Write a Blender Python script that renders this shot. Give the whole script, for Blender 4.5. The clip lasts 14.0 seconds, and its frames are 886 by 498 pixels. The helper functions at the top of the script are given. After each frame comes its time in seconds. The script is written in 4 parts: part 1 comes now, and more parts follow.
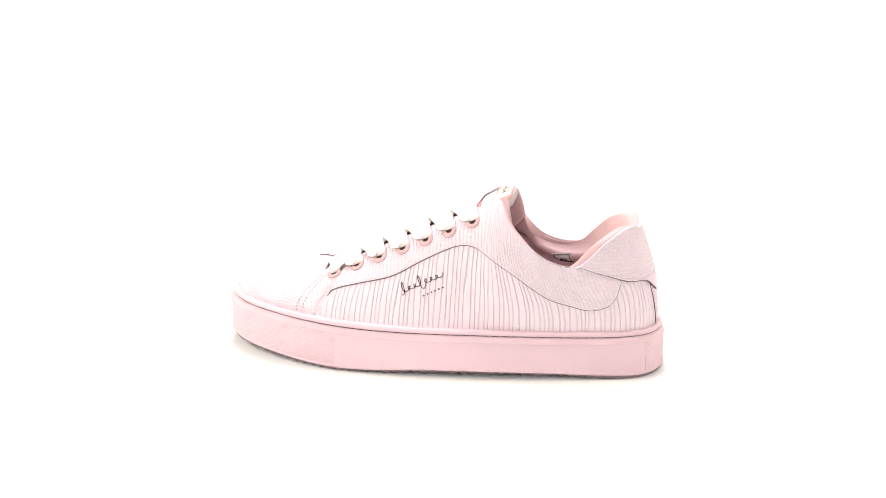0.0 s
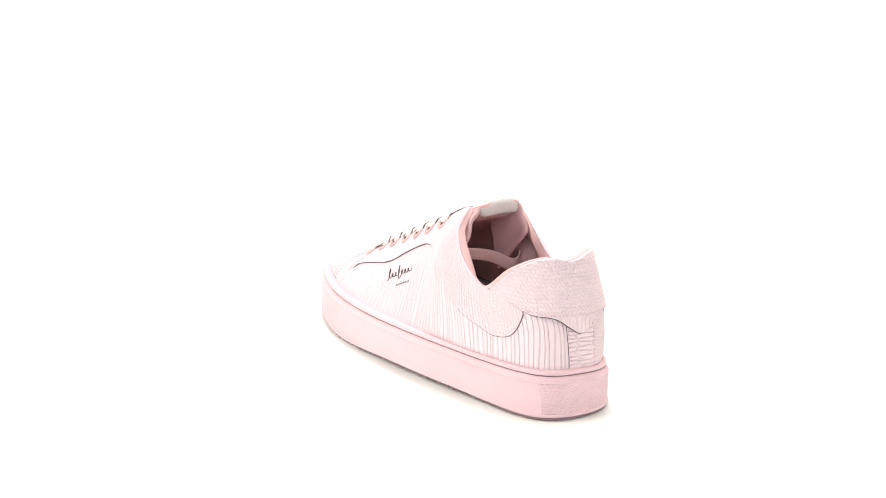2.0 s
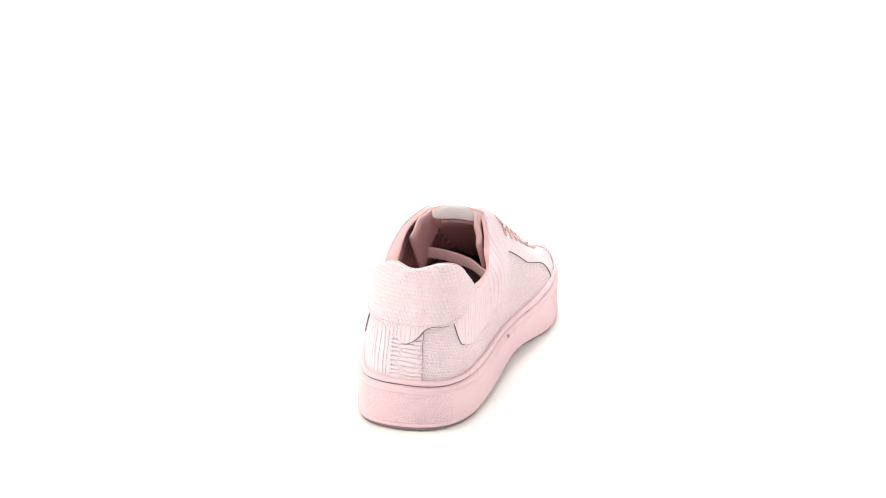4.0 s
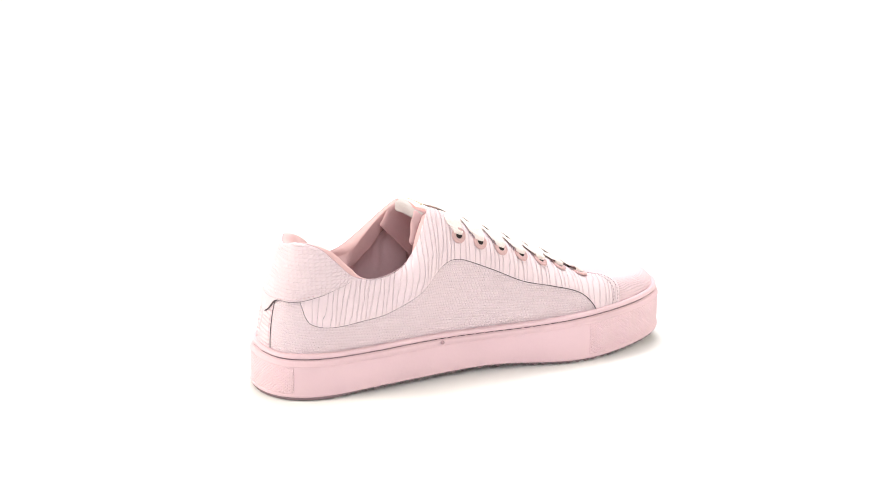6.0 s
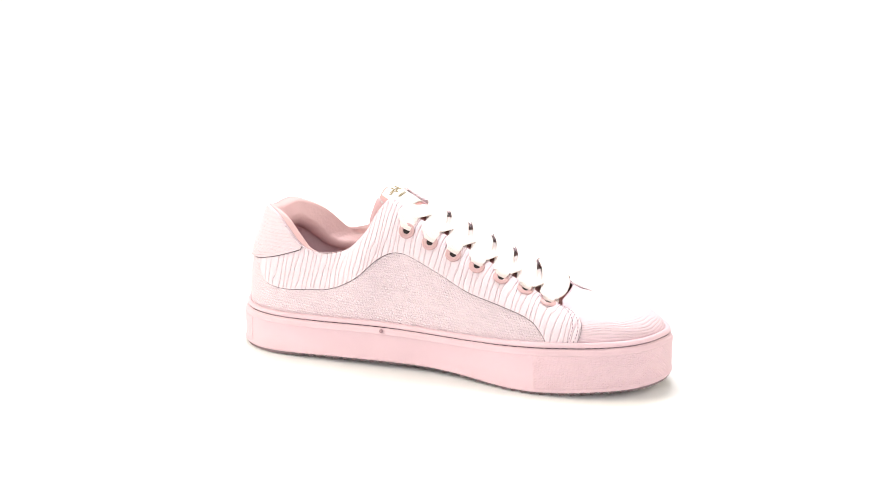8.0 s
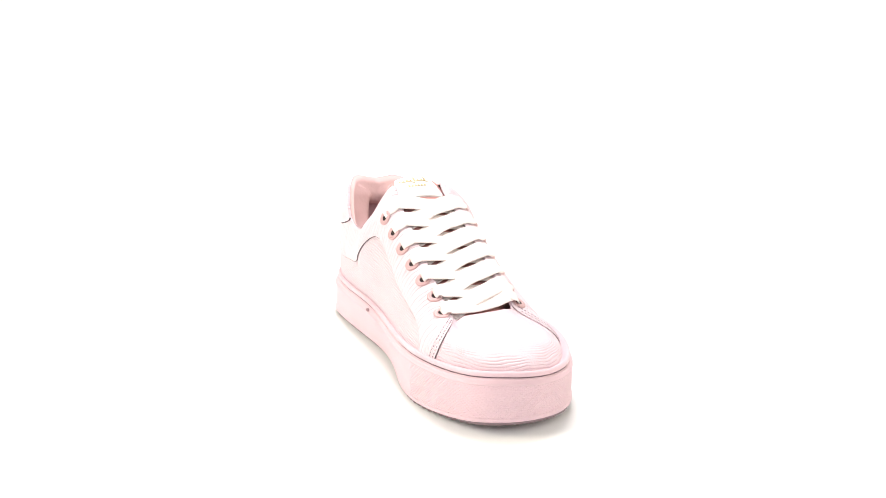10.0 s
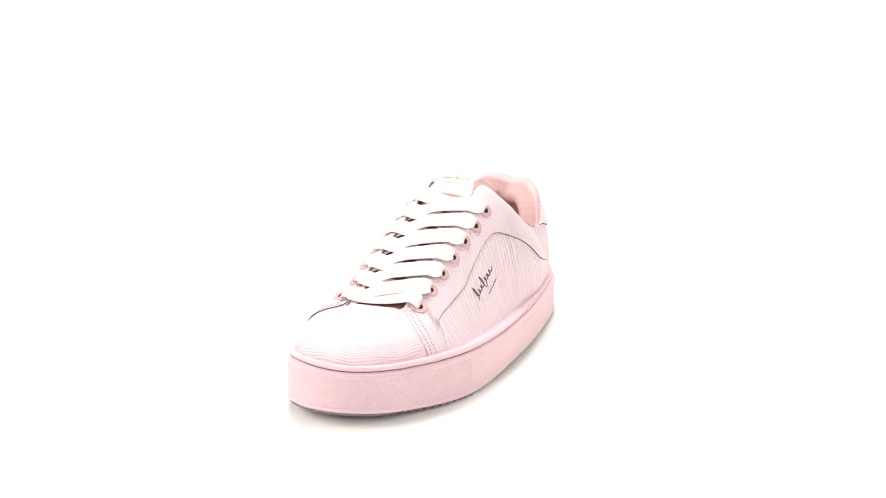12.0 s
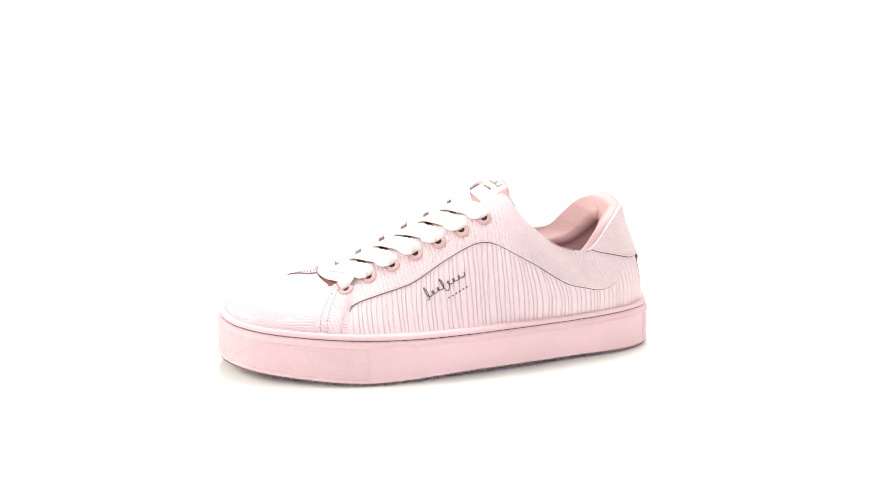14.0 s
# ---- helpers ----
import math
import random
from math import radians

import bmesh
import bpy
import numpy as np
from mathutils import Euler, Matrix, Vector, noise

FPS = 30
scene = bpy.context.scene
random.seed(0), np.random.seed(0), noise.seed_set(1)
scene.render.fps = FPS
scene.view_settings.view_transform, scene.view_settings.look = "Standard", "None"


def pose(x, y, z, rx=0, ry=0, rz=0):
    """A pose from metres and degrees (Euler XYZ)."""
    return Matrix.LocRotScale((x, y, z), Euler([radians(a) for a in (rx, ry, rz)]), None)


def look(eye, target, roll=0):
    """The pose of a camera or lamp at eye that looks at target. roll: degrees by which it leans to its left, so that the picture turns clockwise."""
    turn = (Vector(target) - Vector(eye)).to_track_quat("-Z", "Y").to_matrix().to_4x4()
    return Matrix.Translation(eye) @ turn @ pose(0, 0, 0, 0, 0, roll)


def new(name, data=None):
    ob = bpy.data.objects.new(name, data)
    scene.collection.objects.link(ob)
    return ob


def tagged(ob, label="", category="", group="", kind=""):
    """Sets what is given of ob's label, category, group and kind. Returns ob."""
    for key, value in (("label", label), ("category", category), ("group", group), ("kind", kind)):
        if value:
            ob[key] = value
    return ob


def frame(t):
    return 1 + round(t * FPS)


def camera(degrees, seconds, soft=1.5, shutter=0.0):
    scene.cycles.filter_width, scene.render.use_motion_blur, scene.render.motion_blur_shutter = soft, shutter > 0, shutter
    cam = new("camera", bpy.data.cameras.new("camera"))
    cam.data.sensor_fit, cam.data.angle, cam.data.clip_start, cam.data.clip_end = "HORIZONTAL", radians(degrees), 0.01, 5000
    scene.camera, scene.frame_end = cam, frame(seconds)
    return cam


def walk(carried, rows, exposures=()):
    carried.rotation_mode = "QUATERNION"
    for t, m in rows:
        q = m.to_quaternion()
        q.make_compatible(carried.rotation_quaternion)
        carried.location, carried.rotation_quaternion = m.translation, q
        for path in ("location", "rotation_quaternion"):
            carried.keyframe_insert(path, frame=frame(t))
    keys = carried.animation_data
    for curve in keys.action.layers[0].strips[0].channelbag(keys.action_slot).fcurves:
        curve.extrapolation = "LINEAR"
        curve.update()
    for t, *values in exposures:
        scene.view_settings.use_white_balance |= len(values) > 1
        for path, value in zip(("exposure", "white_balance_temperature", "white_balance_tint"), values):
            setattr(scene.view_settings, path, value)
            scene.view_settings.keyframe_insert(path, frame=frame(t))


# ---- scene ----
# ---- camera: stands still before the turning shoe ----
cam = camera(29.73, 14.0, soft=0.6)
CAM_POSE = look((-0.0045, -1.0411, 0.3663), (-0.0045, 0.0, 0.0718), 0.555)
walk(cam, [(0.0, CAM_POSE), (14.0, CAM_POSE)])

# ---- light: studio box with soft lamps and an added front fill ----
world = bpy.data.worlds.new("studio_world")
scene.world = world
world.use_nodes = True
world.node_tree.nodes["Background"].inputs[0].default_value = (1.0, 0.98, 0.96, 1)
world.node_tree.nodes["Background"].inputs[1].default_value = 0.3
scene.view_settings.exposure = 0.0


def area(name, size_x, size_y, power, colour, eye, target):
    data = bpy.data.lights.new(name, "AREA")
    data.shape, data.size, data.size_y = "RECTANGLE", size_x, size_y
    data.energy, data.color = power, colour
    ob = new(name, data)
    ob.matrix_basis = look(eye, target)
    return ob


area("overhead_softbox", 0.9, 0.8, 38, (0.99, 0.98, 1.0), (0.0, 0.65, 1.75), (0, 0, 0))
area("key_softbox", 0.8, 1.0, 23.0, (1, 0.92, 0.79), (-1.35, -0.35, 0.95), (0, 0, 0.05))
area("side_softbox", 0.8, 1.0, 10.5, (1, 0.90, 0.74), (1.35, -0.25, 0.85), (0, 0, 0.05))
# unseen fill added in front to lift the camera-facing sides
area("front_fill", 1.4, 0.5, 9.3, (0.98, 0.96, 1.0), (0.0, -1.55, 0.95), (0, 0, 0.05))


# ---- materials ----
def nodes_of(name):
    m = bpy.data.materials.new(name)
    m.use_nodes = True
    nt = m.node_tree
    return m, nt, nt.nodes["Principled BSDF"]


def link(nt, a, b):
    nt.links.new(a, b)


def maths(nt, op, a, b=None, c=None):
    n = nt.nodes.new("ShaderNodeMath")
    n.operation = op
    for i, x in enumerate((a, b, c)):
        if x is None:
            continue
        if isinstance(x, (int, float)):
            n.inputs[i].default_value = x
        else:
            link(nt, x, n.inputs[i])
    return n.outputs[0]


def ramp(nt, x, lo, hi):
    n = nt.nodes.new("ShaderNodeMapRange")
    n.interpolation_type = "SMOOTHSTEP"
    n.inputs["From Min"].default_value, n.inputs["From Max"].default_value = lo, hi
    link(nt, x, n.inputs["Value"])
    return n.outputs["Result"]


def mix(nt, fac, a, b):
    n = nt.nodes.new("ShaderNodeMix")
    n.data_type = "RGBA"
    for sock, x in ((n.inputs["Factor"], fac), (n.inputs["A"], a), (n.inputs["B"], b)):
        if isinstance(x, tuple):
            sock.default_value = (*x, 1)
        elif isinstance(x, (int, float)):
            sock.default_value = x
        else:
            link(nt, x, sock)
    return n.outputs["Result"]


def noise_of(nt, vec, scale, detail=3.0):
    n = nt.nodes.new("ShaderNodeTexNoise")
    n.inputs["Scale"].default_value, n.inputs["Detail"].default_value = scale, detail
    if vec is not None:
        link(nt, vec, n.inputs["Vector"])
    return n.outputs["Fac"]


def bump(nt, bsdf, height, distance, strength=1.0):
    n = nt.nodes.new("ShaderNodeBump")
    n.inputs["Distance"].default_value, n.inputs["Strength"].default_value = distance, strength
    link(nt, height, n.inputs["Height"])
    link(nt, n.outputs["Normal"], bsdf.inputs["Normal"])


def plain(name, colour, rough=0.6, vary=0.08, scale=120.0, relief=0.00015, metal=0.0, spec=0.3):
    m, nt, b = nodes_of(name)
    co = nt.nodes.new("ShaderNodeTexCoord").outputs["Object"]
    fine, broad = noise_of(nt, co, scale * 8), noise_of(nt, co, scale * 0.4)
    dark = tuple(c * (1 - vary) for c in colour)
    link(nt, mix(nt, ramp(nt, broad, 0.3, 0.7), dark, colour), b.inputs["Base Color"])
    b.inputs["Roughness"].default_value, b.inputs["Metallic"].default_value = rough, metal
    b.inputs["Specular IOR Level"].default_value = spec
    bump(nt, b, fine, relief)
    return m


def lizard(name, colour, groove, wide, tall, turn=0.0, jitter=0.4, depth=0.0005, line=0.16, wobble=0.0012):
    """Embossed leather: rows of scales, wide x tall metres each, on the patch's own surface metres."""
    m, nt, b = nodes_of(name)
    uv = nt.nodes.new("ShaderNodeUVMap").outputs["UV"]
    warp = nt.nodes.new("ShaderNodeTexNoise")
    warp.inputs["Scale"].default_value, warp.inputs["Detail"].default_value = 55.0, 2.0
    link(nt, uv, warp.inputs["Vector"])
    off = nt.nodes.new("ShaderNodeVectorMath")
    off.operation = "MULTIPLY_ADD"
    link(nt, warp.outputs["Color"], off.inputs[0])
    off.inputs[1].default_value = (wobble * 2, wobble * 2, 0)
    link(nt, uv, off.inputs[2])
    mp = nt.nodes.new("ShaderNodeMapping")
    mp.vector_type = "POINT"
    mp.inputs["Rotation"].default_value = (0, 0, radians(turn))
    link(nt, off.outputs[0], mp.inputs["Vector"])
    sc = nt.nodes.new("ShaderNodeVectorMath")
    sc.operation = "MULTIPLY"
    sc.inputs[1].default_value = (1 / wide, 1 / tall, 0)
    link(nt, mp.outputs[0], sc.inputs[0])
    vo = nt.nodes.new("ShaderNodeTexVoronoi")
    vo.voronoi_dimensions, vo.feature = "2D", "DISTANCE_TO_EDGE"
    vo.inputs["Scale"].default_value, vo.inputs["Randomness"].default_value = 1.0, jitter
    link(nt, sc.outputs[0], vo.inputs["Vector"])
    d = vo.outputs["Distance"]
    scale_top = ramp(nt, d, 0.0, line * 2)
    cut = ramp(nt, d, 0.0, line)
    grain = noise_of(nt, uv, 2600.0)
    patchy = noise_of(nt, uv, 45.0)
    # groove lines take the darker tint, recess shade put into the colour, in patches
    groove_shade = maths(nt, "MULTIPLY", maths(nt, "SUBTRACT", 1.0, cut), ramp(nt, patchy, 0.25, 0.6))
    light = mix(nt, ramp(nt, patchy, 0.3, 0.7), tuple(c * 0.96 for c in colour), colour)
    link(nt, mix(nt, groove_shade, light, groove), b.inputs["Base Color"])
    b.inputs["Roughness"].default_value = 0.5
    b.inputs["Specular IOR Level"].default_value = 0.35
    bump(nt, b, maths(nt, "MULTIPLY_ADD", grain, 0.08, scale_top), depth)
    return m


def ribbed(name, colour, groove, wide, lean=0.0, depth=0.0004, line=0.085, wobble=0.0013):
    """Embossed leather: long ribs across the sheet, leaning by lean, with wandering grooves and short cross cuts."""
    m, nt, b = nodes_of(name)
    uv = nt.nodes.new("ShaderNodeUVMap").outputs["UV"]
    xyz = nt.nodes.new("ShaderNodeSeparateXYZ")
    link(nt, uv, xyz.inputs[0])
    slow, quick, patchy = noise_of(nt, uv, 38.0, 1.0), noise_of(nt, uv, 130.0, 1.0), noise_of(nt, uv, 70.0)
    tall_map = nt.nodes.new("ShaderNodeMapping")
    tall_map.inputs["Scale"].default_value = (1.0, 0.08, 1.0)
    link(nt, uv, tall_map.inputs["Vector"])
    spacing = noise_of(nt, tall_map.outputs[0], 120.0, 2.0)
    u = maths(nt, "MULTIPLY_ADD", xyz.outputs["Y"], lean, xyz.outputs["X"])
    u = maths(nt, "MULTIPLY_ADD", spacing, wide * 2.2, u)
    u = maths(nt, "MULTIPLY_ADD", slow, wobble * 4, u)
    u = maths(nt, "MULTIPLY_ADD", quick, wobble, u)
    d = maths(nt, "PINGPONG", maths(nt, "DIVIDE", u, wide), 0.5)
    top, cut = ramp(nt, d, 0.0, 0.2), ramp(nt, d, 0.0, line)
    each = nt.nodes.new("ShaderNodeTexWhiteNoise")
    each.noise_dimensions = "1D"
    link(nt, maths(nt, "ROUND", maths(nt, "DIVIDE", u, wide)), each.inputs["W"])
    # shading of the rib valleys painted as groove colour, uneven from rib to rib
    groove_shade = maths(nt, "MULTIPLY", maths(nt, "SUBTRACT", 1.0, cut), ramp(nt, patchy, 0.28, 0.62))
    groove_shade = maths(nt, "MULTIPLY", groove_shade, maths(nt, "MULTIPLY_ADD", each.outputs["Value"], 0.75, 0.25))
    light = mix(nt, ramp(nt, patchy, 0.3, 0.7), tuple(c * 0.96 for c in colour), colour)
    link(nt, mix(nt, groove_shade, light, groove), b.inputs["Base Color"])
    b.inputs["Roughness"].default_value = 0.48
    b.inputs["Specular IOR Level"].default_value = 0.4
    fine = noise_of(nt, uv, 420.0, 2.0)
    bump(nt, b, maths(nt, "MULTIPLY_ADD", fine, 0.22, top), depth)
    return m


def scaled(name, colour, groove, wide, tall, turn=0.0, depth=0.0004, tint=0.6, ribs_below=0.0, shift=0.5, long=1.0):
    """Embossed leather: rows of small rounded scales, each row set off by half a scale, with thin valleys; upright ribs below a line."""
    m, nt, b = nodes_of(name)
    uv = nt.nodes.new("ShaderNodeUVMap").outputs["UV"]
    warp = nt.nodes.new("ShaderNodeTexNoise")
    warp.inputs["Scale"].default_value, warp.inputs["Detail"].default_value = 95.0, 2.0
    link(nt, uv, warp.inputs["Vector"])
    off = nt.nodes.new("ShaderNodeVectorMath")
    off.operation = "MULTIPLY_ADD"
    link(nt, warp.outputs["Color"], off.inputs[0])
    off.inputs[1].default_value = (wide * 1.2, tall * 1.2, 0)
    link(nt, uv, off.inputs[2])
    mp = nt.nodes.new("ShaderNodeMapping")
    mp.inputs["Rotation"].default_value = (0, 0, radians(turn))
    link(nt, off.outputs[0], mp.inputs["Vector"])
    xyz = nt.nodes.new("ShaderNodeSeparateXYZ")
    link(nt, mp.outputs[0], xyz.inputs[0])
    y = maths(nt, "DIVIDE", xyz.outputs["Y"], tall)
    row = maths(nt, "FLOOR", y)
    x = maths(nt, "MULTIPLY_ADD", row, shift, maths(nt, "DIVIDE", xyz.outputs["X"], wide))
    fy = maths(nt, "SUBTRACT", maths(nt, "FRACT", y), 0.5)
    fx = maths(nt, "SUBTRACT", maths(nt, "FRACT", x), 0.5)
    if ribs_below:
        flat_xyz = nt.nodes.new("ShaderNodeSeparateXYZ")
        link(nt, uv, flat_xyz.inputs[0])
        upper = ramp(nt, flat_xyz.outputs["Y"], ribs_below - 0.001, ribs_below + 0.001)
        plain_x = maths(nt, "SUBTRACT", maths(nt, "FRACT", maths(nt, "DIVIDE", xyz.outputs["X"], wide)), 0.5)
        fx = maths(nt, "MULTIPLY_ADD", maths(nt, "SUBTRACT", fx, plain_x), maths(nt, "GREATER_THAN", upper, 0.5), plain_x)
        fy = maths(nt, "MULTIPLY", fy, maths(nt, "MULTIPLY_ADD", upper, 0.85, 0.15))
    r2 = maths(nt, "ADD", maths(nt, "MULTIPLY", maths(nt, "MULTIPLY", fx, fx), 4.0), maths(nt, "MULTIPLY", maths(nt, "MULTIPLY", fy, fy), 4.0 / long))
    dome = maths(nt, "SUBTRACT", 1.0, ramp(nt, r2, 0.25, 1.25))
    valley = ramp(nt, r2, 0.80, 1.40)
    cell = nt.nodes.new("ShaderNodeCombineXYZ")
    link(nt, maths(nt, "FLOOR", x), cell.inputs[0])
    link(nt, row, cell.inputs[1])
    white = nt.nodes.new("ShaderNodeTexWhiteNoise")
    link(nt, cell.outputs[0], white.inputs["Vector"])
    patchy = noise_of(nt, uv, 60.0)
    # valleys between scales tinted: relief shade carried by the colour, strength from tint
    groove_shade = maths(nt, "MULTIPLY", valley, maths(nt, "MULTIPLY", ramp(nt, patchy, 0.25, 0.6), tint))
    light = mix(nt, ramp(nt, patchy, 0.3, 0.7), tuple(c * 0.96 for c in colour), colour)
    light = mix(nt, maths(nt, "MULTIPLY", white.outputs["Value"], 0.5), light, tuple(c * 0.93 for c in colour))
    link(nt, mix(nt, groove_shade, light, groove), b.inputs["Base Color"])
    b.inputs["Roughness"].default_value = 0.48
    b.inputs["Specular IOR Level"].default_value = 0.4
    bump(nt, b, maths(nt, "MULTIPLY_ADD", noise_of(nt, uv, 2600.0), 0.08, dome), depth)
    return m


def toe_ridges(name, colour, groove):
    """Toe leather: curved ridges above the sole that fade to fine scales towards the throat."""
    m, nt, b = nodes_of(name)
    uv = nt.nodes.new("ShaderNodeUVMap").outputs["UV"]
    xyz = nt.nodes.new("ShaderNodeSeparateXYZ")
    link(nt, uv, xyz.inputs[0])
    slow, patchy = noise_of(nt, uv, 34.0, 1.5), noise_of(nt, uv, 60.0)
    y = maths(nt, "MULTIPLY_ADD", slow, 0.014, xyz.outputs["Y"])
    d = maths(nt, "PINGPONG", maths(nt, "DIVIDE", y, 0.0019), 0.5)
    vo = nt.nodes.new("ShaderNodeTexVoronoi")
    vo.voronoi_dimensions, vo.feature = "2D", "DISTANCE_TO_EDGE"
    vo.inputs["Scale"].default_value, vo.inputs["Randomness"].default_value = 560.0, 0.5
    link(nt, uv, vo.inputs["Vector"])
    near_sole = maths(nt, "SUBTRACT", 1.0, ramp(nt, xyz.outputs["Y"], 0.010, 0.028))
    near_sole = maths(nt, "MULTIPLY", near_sole, ramp(nt, noise_of(nt, uv, 110.0, 1.0), 0.25, 0.55))
    ridge, cell = ramp(nt, d, 0.0, 0.36), ramp(nt, vo.outputs["Distance"], 0.0, 0.3)
    h = maths(nt, "ADD", maths(nt, "MULTIPLY", ridge, near_sole), maths(nt, "MULTIPLY", cell, maths(nt, "MULTIPLY_ADD", near_sole, -0.30, 0.36)))
    # dark lines in the ridge valleys: their shade is part of the colour
    cut = maths(nt, "MULTIPLY", maths(nt, "SUBTRACT", 1.0, ramp(nt, d, 0.0, 0.12)), maths(nt, "MULTIPLY", near_sole, ramp(nt, patchy, 0.3, 0.6)))
    light = mix(nt, ramp(nt, patchy, 0.3, 0.7), tuple(c * 0.96 for c in colour), colour)
    link(nt, mix(nt, maths(nt, "MULTIPLY", cut, 0.42), light, groove), b.inputs["Base Color"])
    b.inputs["Roughness"].default_value = 0.5
    b.inputs["Specular IOR Level"].default_value = 0.35
    bump(nt, b, h, 0.00032)
    return m


def lattice(name, colour, cell=0.0026, depth=0.0004):
    """Moulded rubber with crossing diagonal ridges."""
    m, nt, b = nodes_of(name)
    uv = nt.nodes.new("ShaderNodeUVMap").outputs["UV"]
    xyz = nt.nodes.new("ShaderNodeSeparateXYZ")
    link(nt, uv, xyz.inputs[0])
    waves = []
    for sign in (1, -1):
        k = maths(nt, "MULTIPLY_ADD", xyz.outputs["Y"], sign * 1.25, xyz.outputs["X"])
        waves.append(maths(nt, "PINGPONG", maths(nt, "DIVIDE", k, cell), 0.5))
    h = maths(nt, "MINIMUM", *waves)
    h = ramp(nt, h, -0.05, 0.45)
    co = nt.nodes.new("ShaderNodeTexCoord").outputs["Object"]
    tone = ramp(nt, noise_of(nt, co, 40.0), 0.3, 0.7)
    low = tuple(c * 0.985 for c in colour)
    link(nt, mix(nt, maths(nt, "MULTIPLY", tone, 0.15), mix(nt, h, low, colour), low), b.inputs["Base Color"])
    b.inputs["Roughness"].default_value = 0.6
    b.inputs["Specular IOR Level"].default_value = 0.3
    bump(nt, b, h, depth)
    return m


def weave(name, colour):
    """Flat woven lace."""
    m, nt, b = nodes_of(name)
    uv = nt.nodes.new("ShaderNodeUVMap").outputs["UV"]
    xyz = nt.nodes.new("ShaderNodeSeparateXYZ")
    link(nt, uv, xyz.inputs[0])
    a = maths(nt, "PINGPONG", maths(nt, "DIVIDE", maths(nt, "ADD", xyz.outputs["X"], xyz.outputs["Y"]), 0.0011), 0.5)
    c = maths(nt, "PINGPONG", maths(nt, "DIVIDE", maths(nt, "SUBTRACT", xyz.outputs["X"], xyz.outputs["Y"]), 0.0011), 0.5)
    h = maths(nt, "ADD", a, c)
    link(nt, mix(nt, ramp(nt, h, 0.1, 0.7), tuple(v * 0.93 for v in colour), colour), b.inputs["Base Color"])
    b.inputs["Roughness"].default_value = 0.85
    b.inputs["Specular IOR Level"].default_value = 0.15
    bump(nt, b, h, 0.00025)
    return m


PINK = (0.80, 0.658, 0.705)
# darker tints for embossed recesses, standing in for the shade there
GROOVE = (0.20, 0.175, 0.20)
SOFT_GROOVE = (0.60, 0.46, 0.51)
RUBBER = (0.75, 0.543, 0.588)
mat_paper = plain("white_paper", (0.9, 0.9, 0.89), 0.8, 0.01, 4.0, 0.0)
mat_wall = plain("grey_unseen_wall", (0.35, 0.35, 0.35), 0.8, 0.05, 3.0, 0.0)
mat_rubber = plain("pink_rubber", RUBBER, 0.55, 0.05, 60.0, 0.00008)
mat_lattice = lattice("pink_rubber_lattice", tuple(c * 1.05 for c in RUBBER))
# outsole pink cut to a third: contact shadow under the sole painted in
mat_sole_shaded = plain("shaded_outsole_rubber", tuple(c * 0.33 for c in RUBBER), 0.7, 0.08, 60.0)
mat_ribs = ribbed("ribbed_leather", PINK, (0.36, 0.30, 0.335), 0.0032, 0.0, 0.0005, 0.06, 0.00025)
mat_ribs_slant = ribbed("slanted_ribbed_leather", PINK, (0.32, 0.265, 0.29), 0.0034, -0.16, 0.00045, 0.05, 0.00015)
mat_scales = scaled("scaled_leather", PINK, (0.36, 0.28, 0.31), 0.0026, 0.0022, 0, 0.00042, 0.22, 0.0, 0.04, 1.5)
mat_tab = scaled("heel_tab_leather", PINK, (0.36, 0.28, 0.31), 0.0026, 0.0023, 0, 0.00042, 0.14, 0.0615, 0.5, 1.2)
mat_fine = scaled("fine_scaled_leather", PINK, (0.38, 0.29, 0.32), 0.0019, 0.0018, 6, 0.0004, 0.22)
mat_turned = plain("turned_leather_edge", PINK, 0.5, 0.06, 150.0, 0.0002)
mat_toe = toe_ridges("toe_leather", (0.785, 0.605, 0.655), GROOVE)
mat_strip = lizard("heel_strip_leather", PINK, SOFT_GROOVE, 0.012, 0.0026, 0, 0.5, 0.0005, 0.12, 0.002)
mat_edge = plain("grey_cut_leather_edge", (0.13, 0.10, 0.11), 0.8, 0.2, 200.0)
mat_lining = plain("pink_lining_leather", (0.72, 0.475, 0.475), 0.5, 0.14, 45.0, 0.0003)
mat_tongue_lining = plain("dusky_tongue_lining", (0.58, 0.36, 0.37), 0.6, 0.12, 70.0, 0.0004)
mat_wing = plain("dusty_tongue_leather", (0.60, 0.39, 0.405), 0.5, 0.06, 60.0, 0.0002)
mat_strap = plain("pink_elastic", (0.74, 0.54, 0.53), 0.7, 0.1, 150.0, 0.0003)
mat_inner = plain("pale_inner_lining", (0.78, 0.58, 0.61), 0.6, 0.06, 60.0, 0.0003)
mat_insole = plain("pink_insole_leather", (0.50, 0.31, 0.31), 0.6, 0.06, 60.0, 0.0003)
mat_tongue = plain("pink_tongue_leather", (0.62, 0.31, 0.29), 0.6, 0.05, 80.0, 0.0002)
mat_lace = weave("cream_woven_lace", (0.87, 0.78, 0.755))
mat_eyelet = plain("pink_enamelled_metal", (0.60, 0.385, 0.385), 0.35, 0.05, 200.0, 0.0, 0.0, 0.5)
mat_dark = plain("eyelet_hole_shade", (0.04, 0.03, 0.03), 0.9)
mat_thread = plain("pink_thread", (0.70, 0.50, 0.54), 0.8, 0.1, 300.0)
# stitch colour lowered to stand for the sole groove's shadow; also the collar seam
mat_dark_thread = plain("darkened_stitch_thread", (0.10, 0.055, 0.065), 0.8, 0.2, 300.0)
